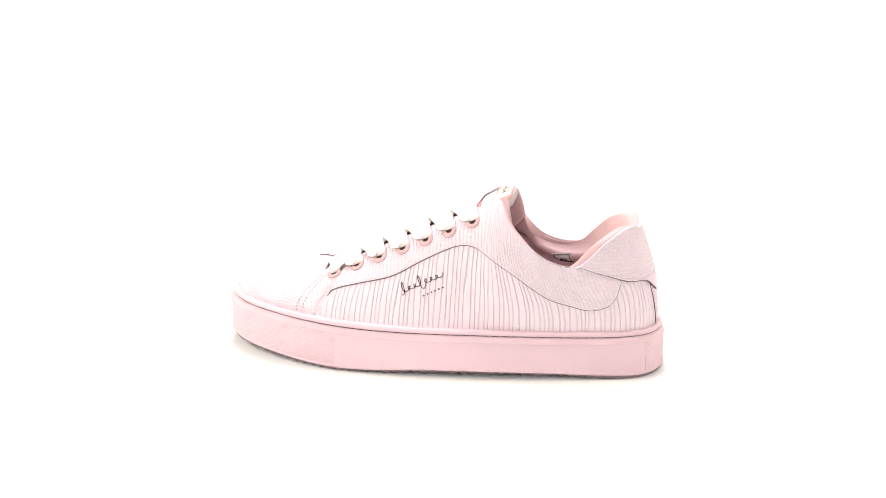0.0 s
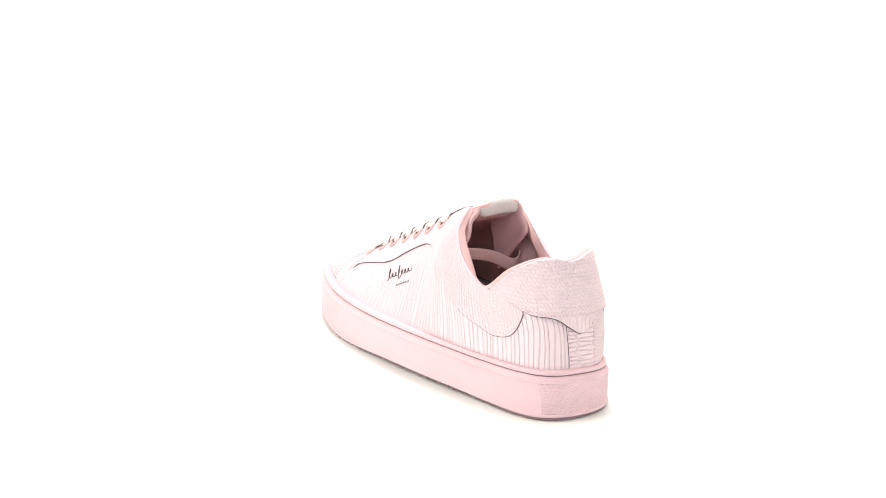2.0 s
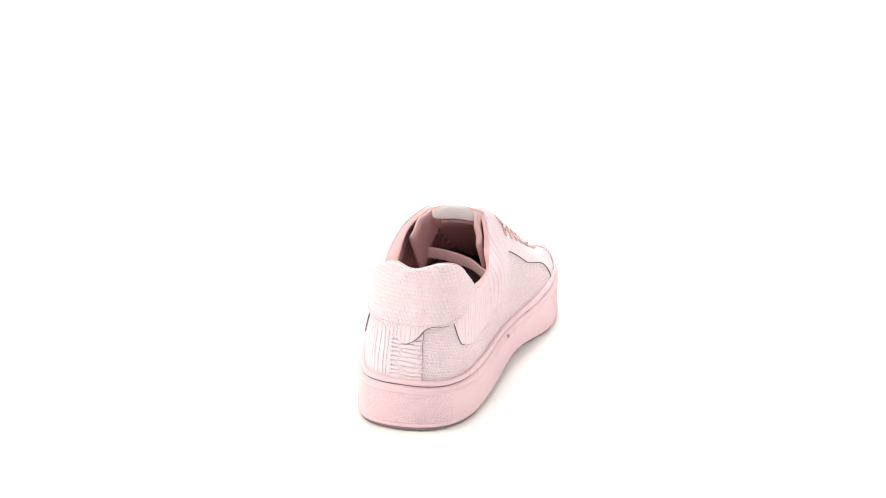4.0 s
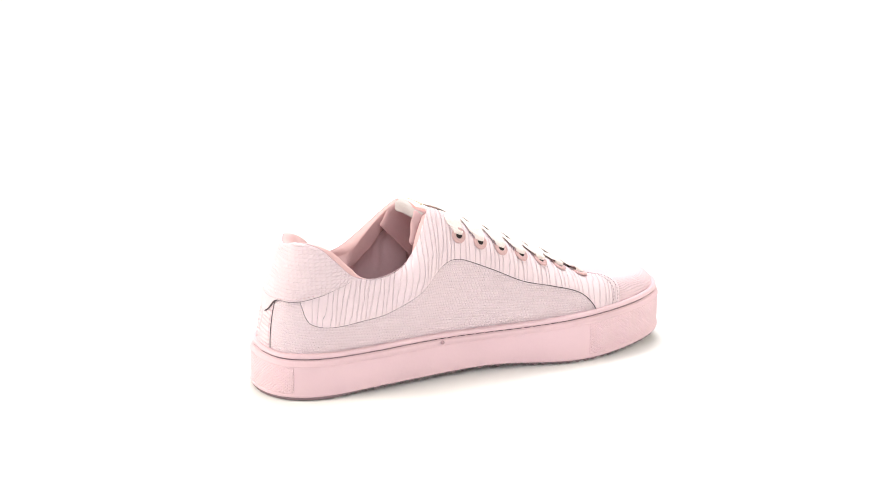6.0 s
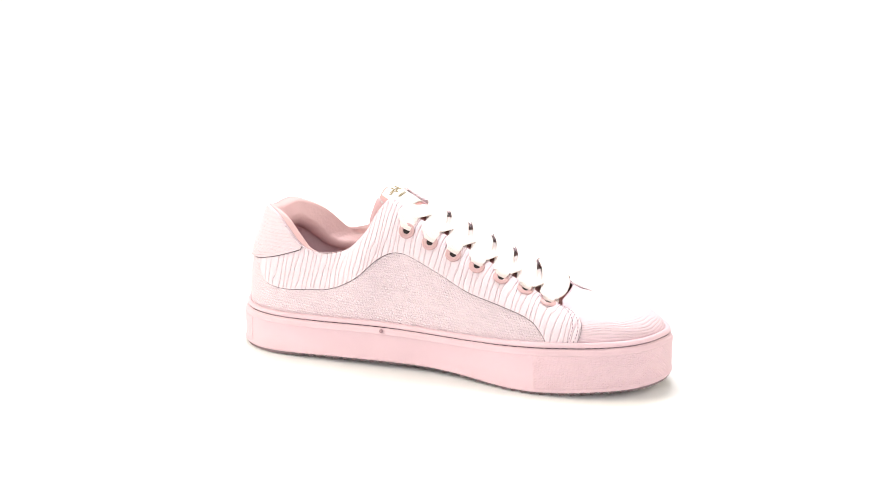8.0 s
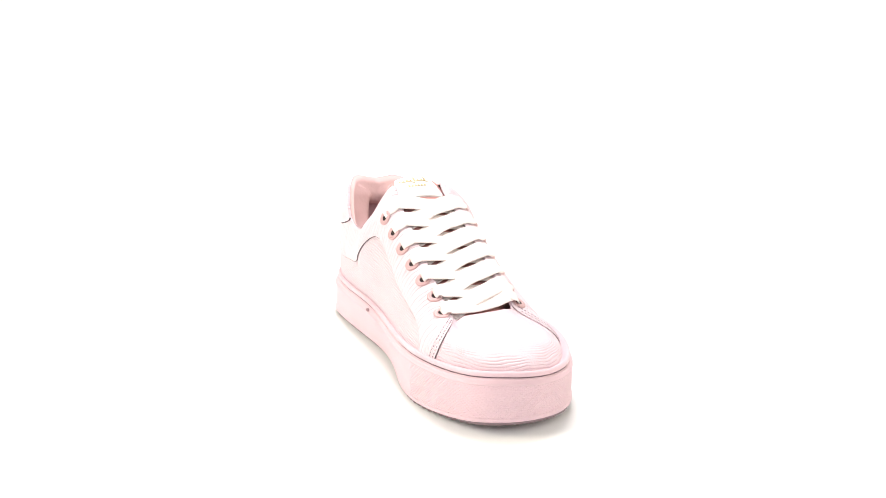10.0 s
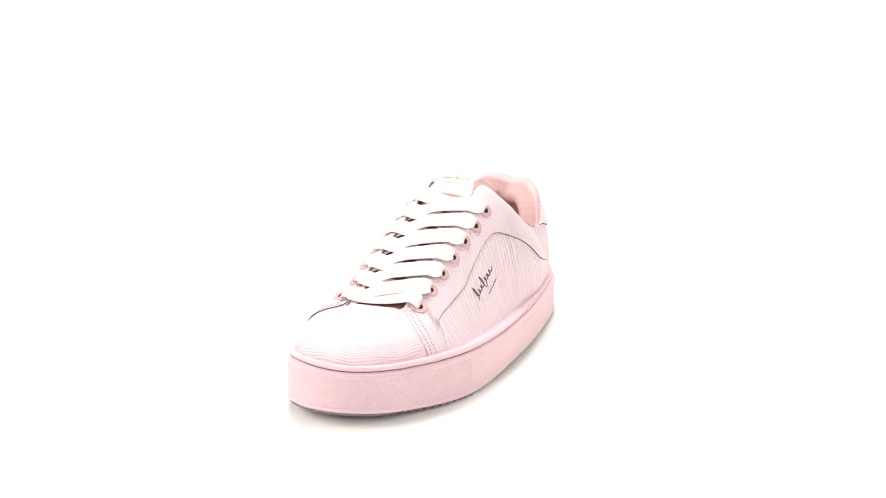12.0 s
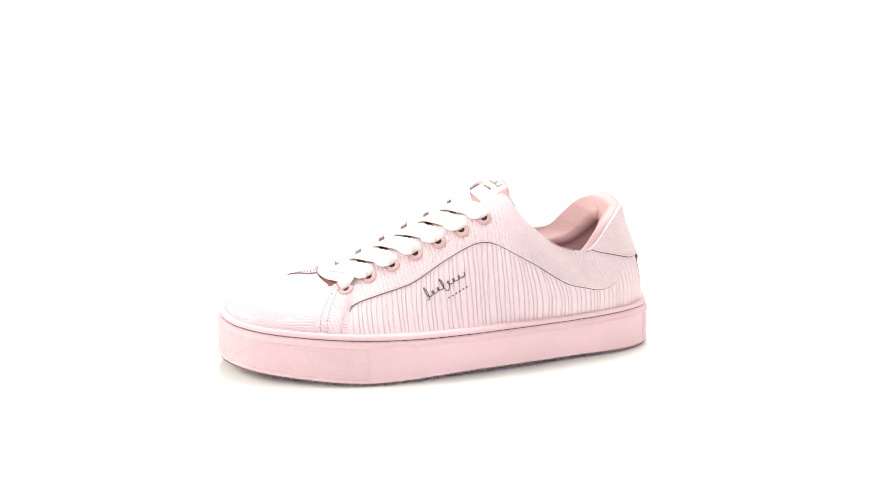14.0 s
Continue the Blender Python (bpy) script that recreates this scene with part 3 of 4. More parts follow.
def build_upper():
    rows = 260
    stays = []
    # quarters and vamp, each a sheet of its own
    def sheet(name, a0, a1, v0, v1, off, mat, label, parent=sneaker, nr=rows, nc=40, edge=0.0012, upright=None):
        a = np.repeat(np.linspace(a0, a1, nr)[:, None], nc, 1)
        v = np.repeat(np.linspace(v0, v1, nc)[None], nr, 0)
        return leather(name, a, v, off, mat, parent, label, edge, upright=upright)

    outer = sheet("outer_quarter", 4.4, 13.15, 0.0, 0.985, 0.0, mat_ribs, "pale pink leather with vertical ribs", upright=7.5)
    inner = sheet("inner_quarter", 14.25, 24.0, 0.0, 0.985, 0.0, mat_fine, "pale pink fine-scaled leather", upright=20.5)
    sheet("vamp", -4.2, 4.7, 0.0, 0.999, -0.0001, mat_toe, "pale pink toe leather with curved ridges", nr=180, nc=60)
    sheet("back_strip", 13.0, 14.4, 0.0, 0.7, 0.0006, mat_strip, "pale pink heel strip with cross ribs", nr=40)
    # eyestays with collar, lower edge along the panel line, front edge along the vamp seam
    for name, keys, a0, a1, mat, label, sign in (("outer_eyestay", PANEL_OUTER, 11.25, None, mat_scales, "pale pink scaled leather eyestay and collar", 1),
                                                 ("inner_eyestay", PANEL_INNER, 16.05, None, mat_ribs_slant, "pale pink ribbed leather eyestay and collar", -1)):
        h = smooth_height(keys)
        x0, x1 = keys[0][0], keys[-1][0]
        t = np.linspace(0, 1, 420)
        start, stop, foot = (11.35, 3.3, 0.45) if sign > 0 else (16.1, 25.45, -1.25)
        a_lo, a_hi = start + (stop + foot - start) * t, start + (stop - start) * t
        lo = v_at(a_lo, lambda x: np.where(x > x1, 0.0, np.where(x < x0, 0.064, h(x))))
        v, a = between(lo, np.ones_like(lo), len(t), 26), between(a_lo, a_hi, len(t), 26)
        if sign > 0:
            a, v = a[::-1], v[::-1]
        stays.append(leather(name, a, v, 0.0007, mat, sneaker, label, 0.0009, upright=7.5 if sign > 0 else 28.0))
    # the rear ends and the front end of the outer eyestay are folded, not cut
    for poly in list(stays[0].data.polygons)[-888:-863] + list(stays[0].data.polygons)[-444:-419] + list(stays[1].data.polygons)[-888:-863]:
        poly.material_index = 0
    # heel tab
    ar = np.linspace(10.3, 17.3, 160)
    zt = curve([10.3, 10.8, 11.6, 12.3, 12.7, 13.1, 13.6, 14.1, 14.5, 14.9, 15.8, 16.7, 17.3], [0.0740, 0.0695, 0.0630, 0.0618, 0.0600, 0.0558, 0.0518, 0.0548, 0.0605, 0.0622, 0.0622, 0.0655, 0.0725], ar)
    lo, hi = np.zeros_like(ar), np.ones_like(ar)
    for _ in range(24):
        m = (lo + hi) / 2
        b = skin(ar, m)[:, 2] < zt
        lo, hi = np.where(b, m, lo), np.where(b, hi, m)
    v = between(np.minimum((lo + hi) / 2, 0.985), np.ones_like(ar), len(ar), 30)
    leather("heel_tab", np.repeat(ar[:, None], 30, 1), v, 0.0019, mat_tab, sneaker, "pale pink scaled heel tab with wavy lower edge", 0.0022, level=True)
    return outer, inner, stays


sole_part = build_sole()
outer_quarter, inner_quarter, (outer_stay, inner_stay) = build_upper()


def spot(x, z, lo, hi):
    """a and v of the upper's point at length x and height z, between a = lo and hi."""
    x, z = np.asarray(x, float), np.asarray(z, float)
    v = np.full(x.shape, 0.7)
    for _ in range(8):
        a = a_at(x, v, lo, hi)
        v = v_at(a, lambda q: z)
    return a, v


SEVEN = np.arange(7)
EYE_OUTER = list(zip(*spot(0.0735 - 0.0151 * SEVEN, 0.0548 + 0.00672 * SEVEN, 3.0, 7.6)))
EYE_INNER = list(zip(*spot(0.0756 - 0.0154 * SEVEN, 0.0550 + 0.00620 * SEVEN, 25.9, 20.6)))


def surface_frame(a, v, off):
    p = skin_off(np.array([a]), np.array([v]), np.array([off]))[0]
    n = skin_normal(np.array([a]), np.array([v]))[0]
    return p, n


def build_eyelets(spots, parent):
    prof = [(0.0018, -0.0010), (0.0022, 0.0003), (0.0026, 0.0006), (0.0036, 0.0007), (0.0038, 0.0004), (0.0040, 0.0006), (0.0048, 0.0004), (0.0051, -0.0004)]
    seg = 28
    for a, v in spots:
        p, n = surface_frame(a, v, 0.0010)
        e1 = np.cross(n, [0, 1, 0])
        e1 /= np.linalg.norm(e1)
        e2 = np.cross(n, e1)
        verts = [p + (e1 * math.cos(w) + e2 * math.sin(w)) * r + n * h for w in (2 * math.pi * k / seg for k in range(seg)) for r, h in prof]
        faces = grid_faces(seg, len(prof), wrap_rows=True)
        base = len(verts)
        # flat near-black disc across the ring, standing for the shade in the hole
        verts.append(p + n * 0.0001)
        rim = [p + (e1 * math.cos(w) + e2 * math.sin(w)) * 0.0021 + n * 0.0002 for w in (2 * math.pi * k / seg for k in range(seg))]
        verts += rim
        faces += [(base, base + 1 + k, base + 1 + (k + 1) % seg) for k in range(seg)]
        ob = mesh_part("eyelet", verts, faces, mat_eyelet, parent, "dusty pink enamelled eyelet ring")
        ob.data.materials.append(mat_dark)
        for poly in list(ob.data.polygons)[-seg:]:
            poly.material_index = 1


build_eyelets(EYE_OUTER, outer_stay)
build_eyelets(EYE_INNER, inner_stay)


# ---- tongue ----
def tongue_mid(x):
    """Height and middle of the tongue at length x."""
    z = curve([-0.0400, -0.0300, 0.0000, 0.0400, 0.0860], [0.1105, 0.1064, 0.0900, 0.0700, 0.0495], x)
    y = curve([-0.0400, 0.0, 0.0860], [-0.0115, -0.0120, -0.0138], x)
    return y, z


def tongue_point(x, w, deep=0.0):
    y, z = tongue_mid(x)
    half = curve([-0.0400, -0.0385, -0.0350, -0.0200, 0.0860], [0.0100, 0.0142, 0.0163, 0.0205, 0.0185], x)
    return np.stack([np.broadcast_to(x, np.shape(w)) + deep * -0.45, y + half * w, z + 0.0016 - 0.0060 * np.abs(w) ** 2.4 * np.clip((x + 0.045) / 0.03, 0.42, 1) - deep * 0.9], -1)


def tongue_thick(x, w):
    return (0.0050 + 0.0035 * np.clip((-0.005 - x) / 0.02, 0, 1)) * np.sqrt(np.clip(1 - np.abs(w) ** 6, 0.02, 1)) * np.sqrt(np.clip((x + 0.0404) / 0.004, 0.02, 1))


def build_tongue_wing(rear, tongue, material):
    """Padded side of the tongue: it folds down inside the eyestay, with a rounded rear edge."""
    s = np.linspace(0, 1, 22)
    edge = curve([0, 0.5, 1.0], np.array(rear), s)
    run = np.array([0.030, 0.0, -0.013])
    down = np.gradient(edge, axis=0)
    n = np.cross(down, run)
    n /= np.linalg.norm(n, axis=1)[:, None]
    h = 0.0021 * np.sqrt(np.clip(np.minimum((s + 0.02) / 0.08, (1.02 - s) / 0.10), 0, 1))
    prof = [(1.0, 1.0), (0.6, 1.0), (0.3, 1.0), (0.14, 1.0), (0.06, 0.86), (0.015, 0.5), (0.0, 0.0), (0.015, -0.5), (0.06, -0.86), (0.14, -1.0), (0.3, -1.0), (0.6, -1.0), (1.0, -1.0)]
    ripple = 0.0005 * np.sin(s * 11)
    drop = np.array([0.0, 0.0, -0.018])
    p = np.stack([edge + run * r + drop * (s * r)[:, None] + n * (h * k + ripple * (1 - r))[:, None] for r, k in prof], 1)
    f = grid_faces(22, len(prof)) + [tuple(range(len(prof)))[::-1], tuple(21 * len(prof) + q for q in range(len(prof)))]
    mesh_part("tongue_wing", p.reshape(-1, 3), f, material, tongue, "smooth dusty pink padded tongue side")


def build_tongue():
    xs = np.concatenate([np.linspace(-0.0400, -0.0300, 12), np.linspace(-0.0280, 0.0860, 50)])
    ws = np.linspace(-1, 1, 25)
    gx, gw = np.meshgrid(xs, ws, indexing="ij")
    thick = tongue_thick(gx, gw)
    top, low = tongue_point(gx, gw), tongue_point(gx, gw, np.broadcast_to(thick, gx.shape))
    n = top.shape[0] * top.shape[1]
    rows, cols = gx.shape
    f = grid_faces(rows, cols) + [tuple(n + k for k in q[::-1]) for q in grid_faces(rows, cols)]
    ring = [(0, j) for j in range(cols)] + [(i, cols - 1) for i in range(1, rows)] + [(rows - 1, j) for j in range(cols - 2, -1, -1)] + [(i, 0) for i in range(rows - 2, 0, -1)]
    for k in range(len(ring)):
        a, b = ring[k][0] * cols + ring[k][1], ring[(k + 1) % len(ring)][0] * cols + ring[(k + 1) % len(ring)][1]
        f.append((b, a, n + a, n + b))
    uv = np.concatenate([np.stack([gw * 0.02, gx], -1).reshape(-1, 2)] * 2)
    tongue = mesh_part("tongue", np.concatenate([top.reshape(-1, 3), low.reshape(-1, 3)]), f, mat_tongue, sneaker, "padded pale pink tongue standing above the laces", uv)
    tongue.data.materials.append(mat_tongue_lining)
    m = (rows - 1) * (cols - 1)
    for poly in list(tongue.data.polygons)[m:2 * m + cols - 1]:
        poly.material_index = 1
    for poly in list(tongue.data.polygons)[-22:]:
        poly.material_index = 1
    # the label is folded over the top edge
    tongue.data.materials.append(mat_label_back)
    for poly in list(tongue.data.polygons)[m:m + 5 * (cols - 1)] + list(tongue.data.polygons)[2 * m:2 * m + cols - 1]:
        poly.material_index = 2
    build_tongue_wing([(-0.0378, 0.0030, 0.1085), (-0.0405, 0.0115, 0.1000), (-0.0430, 0.0160, 0.0895)], tongue, mat_wing)
    build_tongue_wing([(-0.0410, -0.0245, 0.1085), (-0.0440, -0.0263, 0.1000), (-0.0460, -0.0280, 0.0895)], tongue, mat_wing)
    # pale patch with two unreadable rows of print on the lining
    px, pw = np.meshgrid(np.linspace(-0.0340, -0.0265, 6), np.linspace(-0.55, 0.55, 14), indexing="ij")
    lift = np.array([-0.42, 0, -0.9])
    patch = tongue_point(px, pw, tongue_thick(px, pw)) + lift * 0.0004
    lining_label = mesh_part("lining_label", patch.reshape(-1, 3), grid_faces(6, 14, flip=True), mat_strap, tongue, "pale pink printed patch on the tongue lining")
    for line, first, last in ((-0.0318, 0, 9), (-0.0290, 2, 8)):
        for b in range(first, last):
            w0 = -0.46 + 0.105 * b
            q, lx = np.linspace(w0, w0 + 0.07, 3), np.full(3, line)
            stroke("print_bar", tongue_point(lx, q, tongue_thick(lx, q)) + lift * 0.0007, lift, 0.0005, mat_thread_grey, lining_label, "small dusky printed bar")
    # label sewn on the top of the tongue
    lx, lw = np.meshgrid(np.linspace(-0.0388, -0.0205, 14), np.linspace(-0.80, 0.80, 20), indexing="ij")
    p = tongue_point(lx, lw)
    up = np.array([0.42, 0, 0.9])
    outer, inner = p + up * 0.0009, p - up * 0.0004
    k = lx.size
    r, c = lx.shape
    f = grid_faces(r, c) + []
    ring = [(0, j) for j in range(c)] + [(i, c - 1) for i in range(1, r)] + [(r - 1, j) for j in range(c - 2, -1, -1)] + [(i, 0) for i in range(r - 2, 0, -1)]
    for q in range(len(ring)):
        a, b = ring[q][0] * c + ring[q][1], ring[(q + 1) % len(ring)][0] * c + ring[(q + 1) % len(ring)][1]
        f.append((b, a, k + a, k + b))
    label = mesh_part("tongue_label", np.concatenate([outer.reshape(-1, 3), inner.reshape(-1, 3)]), f, mat_label, tongue, "white leather label with gold print")
    # gold print: a plain looping stroke and a row of bars
    t = np.linspace(0, 1, 240)
    sx, sy = loops(t)
    w = (sx - 0.5) * 1.15
    x = -0.0338 - sy * 0.0042
    path = tongue_point(x, -w) + up * 0.0013
    stroke("gold_mark", path, np.array([0.42, 0, 0.9]), 0.00019, mat_gold, label, "looping gold foil stroke")
    for b in range(6):
        w0 = -0.30 + 0.12 * b
        q = np.linspace(w0, w0 + 0.07, 3)
        stroke("gold_bar", tongue_point(np.full(3, -0.0296), q) + up * 0.0013, np.array([0.42, 0, 0.9]), 0.0008, mat_gold, label, "small gold foil bar")


def loops(t):
    """A row of plain handwriting-like loops in a unit box, with two tall ones."""
    k = 7.5
    ph = 2 * math.pi * k * t
    tall = 0.30 + 0.55 * np.exp(-((t - 0.06) / 0.06) ** 2) + 0.70 * np.exp(-((t - 0.50) / 0.06) ** 2)
    drop = 0.45 * np.exp(-((t - 0.05) / 0.05) ** 2) + 0.55 * np.exp(-((t - 0.50) / 0.045) ** 2)
    return t + 0.050 * np.sin(ph), tall * (0.5 - 0.5 * np.cos(ph)) - drop * (0.5 + 0.5 * np.cos(ph))


def stroke(name, path, normals, half, material, parent, label=""):
    """A flat printed line, a little raised, along a path."""
    path = np.asarray(path)
    t = np.gradient(path, axis=0)
    t /= np.linalg.norm(t, axis=1)[:, None] + 1e-12
    n = np.broadcast_to(normals, path.shape)
    side = np.cross(n, t)
    side /= np.linalg.norm(side, axis=1)[:, None] + 1e-12
    sec = [(-1, -0.00014), (-0.9, 0.00005), (0.9, 0.00005), (1, -0.00014)]
    p = np.stack([path + side * half * a + n * b for a, b in sec], 1)
    return mesh_part(name, p.reshape(-1, 3), grid_faces(len(path), 4, flip=True), material, parent, label, smooth=False)


build_tongue()


# ---- shoelace ----
def ribbon(name, path, along, widths, parent, label, thick=0.0009, material=None):
    """A flat woven band with rounded edges; along is its width direction."""
    path = np.asarray(path)
    d = np.gradient(path, axis=0)
    d /= np.linalg.norm(d, axis=1)[:, None]
    along = np.broadcast_to(along, path.shape)
    n = np.cross(along, d)
    n /= np.linalg.norm(n, axis=1)[:, None]
    side = np.cross(d, n)
    n = n * np.sign(n[len(n) // 2, 2])
    sec = [(-1.0, 0.0), (-0.96, 0.35), (-0.85, 0.5), (-0.45, 0.62), (0.0, 0.66), (0.45, 0.62), (0.85, 0.5), (0.96, 0.35), (1.0, 0.0), (0.96, -0.35), (0.85, -0.5), (0.0, -0.5), (-0.85, -0.5), (-0.96, -0.35)]
    p = np.stack([path + side * (widths * a)[:, None] + n * (thick * b) for a, b in sec], 1)
    s = np.concatenate([[0], np.cumsum(np.linalg.norm(np.diff(path, axis=0), axis=1))])
    uv = np.stack([np.repeat(s[:, None], len(sec), 1), np.stack([widths * a for a, b in sec], 1)], -1)
    k = len(sec)
    f = grid_faces(len(path), k, wrap_cols=True) + [tuple(range(k)), tuple((len(path) - 1) * k + q for q in range(k - 1, -1, -1))]
    return mesh_part(name, p.reshape(-1, 3), f, material or mat_lace, parent, label, uv.reshape(-1, 2))


def build_laces():
    lace = new("shoelace")
    lace.parent = sneaker
    tagged(lace, "flat cream woven shoelace crossed over the tongue")
    rnd = random.Random(4)
    up = np.array([0.42, 0.0, 0.9])
    slope = np.array([-0.90, 0.0, 0.43])

    def ends(spots, i, lo, hi):
        """Eyelet, its normal and the eyestay's edge beside it."""
        p, n = surface_frame(*spots[i], 0.0)
        e, _ = surface_frame(a_at(p[0] - 0.001, np.array([0.97]), lo, hi)[0], 0.97, 0.0)
        return p, n, e, (e - p) / np.linalg.norm(e - p)

    outer = [ends(EYE_OUTER, i, 3.3, 7.4) for i in range(7)]
    inner = [ends(EYE_INNER, i, 25.5, 20.8) for i in range(7)]

    def into_hole(side, low=0.0):
        p, n, e, q = side
        reach = np.linalg.norm(e - p)
        return [e + n * 0.0022 + slope * (0.0012 - low), p + q * reach * 0.62 + n * 0.0026 + slope * (0.0006 - low * 0.7), p + q * min(0.0034, reach * 0.36) + n * 0.0026,
                p + q * min(0.0014, reach * 0.14) + n * 0.0016, p - q * 0.0004 - n * 0.0012]

    def band(name, keys, half, label):
        keys = np.array(keys)
        s = np.concatenate([[0], np.cumsum(np.linalg.norm(np.diff(keys, axis=0), axis=1))])
        t = np.linspace(0, 1, 90)
        path = curve(s / s[-1], keys, t)
        ribbon(name, path, slope, half(t, t * s[-1], (1 - t) * s[-1]), lace, label)

    # the lowest bar lies straight across and goes down into both eyelets
    o, n_ = outer[0], inner[0]
    mo, mi = o[2] * 0.68 + n_[2] * 0.32, o[2] * 0.32 + n_[2] * 0.68
    band("lace_bar", into_hole(o)[::-1] + [mo + up * 0.0026 - slope * 0.0018, mi + up * 0.0026 - slope * 0.0018] + into_hole(n_),
         lambda t, near, far: 0.0024 + 0.0036 * np.clip((np.minimum(near, far) - 0.0015) / 0.009, 0, 1) ** 0.8, "flat cream lace bar above the throat")
    # above it two bands cross in each row: out from under one edge, over the tongue, down into the other side's eyelet
    for i in range(1, 7):
        for start, goal, top, name, low in ((outer[i - 1], inner[i], 0.0012, "lace_under", 0.0010), (inner[i - 1], outer[i], 0.0036, "lace_over", 0.0066)):
            p, n, e, q = start
            wob = rnd.uniform(-0.0006, 0.0006)
            a, b = e - n * 0.0022 + slope * (0.0076 - low * 1.3), goal[2] - slope * low
            keys = [e - q * 0.006 - n * 0.0030 + slope * (0.0055 - low), a, a * 0.72 + b * 0.28 + up * (0.0012 + top * 0.5), a * 0.5 + b * 0.5 + up * (top + 0.0010) + slope * wob, a * 0.25 + b * 0.75 + up * (0.0022 + top * 0.5)] + into_hole(goal, low)
            wide = 0.0065 + rnd.uniform(-0.0004, 0.0003)
            band(name, keys, lambda t, near, far, wide=wide: 0.0024 + (wide - 0.0024) * np.clip((far - 0.0015) / 0.009, 0, 1) ** 0.8 + 0.0002 * np.sin(t * 9 + wide * 9000), "flat cream lace band crossing the tongue")


build_laces()


# ---- lining, insole ----
def build_inside():
    a = np.linspace(7.35, 20.85, 260)
    one = np.ones_like(a)
    rim = skin(a, one)
    foot = skin(a, one * 0.0)
    out = (foot - rim) * [1, 1, 0]
    out /= np.linalg.norm(out, axis=1)[:, None]
    # the padding is thick round the heel and collar and thin at the facings
    pad = curve([7.3, 7.9, 8.6, 10.4, 12.4, 13.7, 15.0, 17.2, 19.2, 20.2, 20.9], [0.0022, 0.0034, 0.0062, 0.0080, 0.0080, 0.0070, 0.0080, 0.0075, 0.0050, 0.0026, 0.0022], a)
    rows = []
    for k in range(9):
        w = math.pi * k / 8
        rows.append(rim + out * (pad / 2 * (math.cos(w) - 1) + 0.0012 * (1 - k / 8))[:, None] + np.array([0, 0, 1]) * (pad * (0.10 * math.sin(w) - 0.42 * (k / 8) ** 2) + 0.0002)[:, None])
    bands = ((0.915, 0.0034), (0.87, 0.0054), (0.82, 0.0054), (0.77, 0.0042), (0.73, 0.0018), (0.705, -0.0012), (0.66, -0.0014), (0.58, -0.0016), (0.42, -0.0018), (0.3, -0.0020), (0.15, -0.0025), (0.02, -0.0030))
    for v, extra in bands:
        vv = one * v
        p = skin(a, vv) - skin_normal(a, vv) * np.maximum(pad + extra * pad / 0.006, 0.0022)[:, None]
        crease = 0.0006 * np.sin(a * 9 + v * 6) * np.sin(a * 3.1) + 0.0009 * np.sin(a * 17 + v * 32 + 2 * np.sin(a * 2.3)) * (0.5 + 0.5 * np.sin(a * 1.7 + 1))
        side = np.clip(np.abs(a - 13.7) / 2 - 0.8, 0.15, 1)
        p = p + out * (crease * side * min(1, (1 - v) * 3))[:, None]
        rows.append(p)
    for name, part_rows, mat, label in (("collar_padding", rows[:15], mat_lining, "padded dusty pink collar roll"), ("quarter_lining", rows[14:], mat_inner, "smooth pale pink inner lining")):
        g = np.stack(part_rows, 1)
        ob = mesh_part(name, g.reshape(-1, 3), grid_faces(len(a), len(part_rows), flip=True), mat, sneaker, label, arc_uv(g).reshape(-1, 2))
        if name == "collar_padding":
            # the upper's leather is turned over the edge down to a seam
            ob.data.materials.append(mat_turned)
            for k, poly in enumerate(ob.data.polygons):
                if k % (len(part_rows) - 1) < 2:
                    poly.material_index = 1
            stroke("collar_seam", rows[14] + out * -0.0003, -out, 0.0003, mat_dark_thread, ob, "dark seam under the collar roll")
            stroke("collar_seam", rows[2] + np.array([0, 0, 0.0001]), np.array([0.0, 0.0, 1.0]), 0.0002, mat_thread_grey, ob, "thin dusky seam along the collar")
    for a0, a1 in ((3.6, 7.7), (20.5, 25.0)):
        ga = np.repeat(np.linspace(a0, a1, 60)[:, None], 20, 1)
        gv = np.repeat(np.linspace(0.15, 0.985, 20)[None], 60, 0)
        leather("facing_lining", ga, gv, -0.0014, mat_lining, sneaker, "dusty pink leather backing of the eyestay", 0.0004)
    # insole: flat bed with a slightly raised border
    n = 120
    b = np.linspace(0.9, 13.3, n)
    left, _ = outline(b, np.full(n, 0.0150))
    right, _ = outline(28.0 - b + 0.1, np.full(n, 0.0130))
    t = np.linspace(0, 1, 16)
    q = left[:, None] * (1 - t)[None, :, None] + right[:, None] * t[None, :, None]
    z = 0.0330 + 0.004 * np.abs(2 * t - 1)[None] ** 4 + curve([-0.15, -0.06, 0.05, 0.15], [0.003, 0.003, 0.0, 0.002], q[..., 0])
    g = np.concatenate([q, np.broadcast_to(z, q.shape[:2])[..., None]], -1)
    low = g - [0, 0, 0.004]
    k = g.shape[0] * g.shape[1]
    f = grid_faces(n, 16, flip=False) + [tuple(k + w for w in c[::-1]) for c in grid_faces(n, 16)]
    mesh_part("insole", np.concatenate([g.reshape(-1, 3), low.reshape(-1, 3)]), f, mat_insole, sneaker, "pale pink leather insole")
    # size label low on the inner side of the collar
    la = np.linspace(18.15, 18.85, 10)
    lo, hi = v_at(la, lambda x: 0.0595 + 0 * x), v_at(la, lambda x: 0.0675 + 0 * x)
    lv = between(lo, hi, 10, 8)
    heights, extras = np.array(bands)[::-1].T

    def lining_off(qa, qv):
        thick = np.interp(qa, a, pad)
        return -np.maximum(thick + np.interp(qv, heights, extras) * thick / 0.006, 0.0022) - 0.0009

    ga = np.repeat(la[:, None], 8, 1)
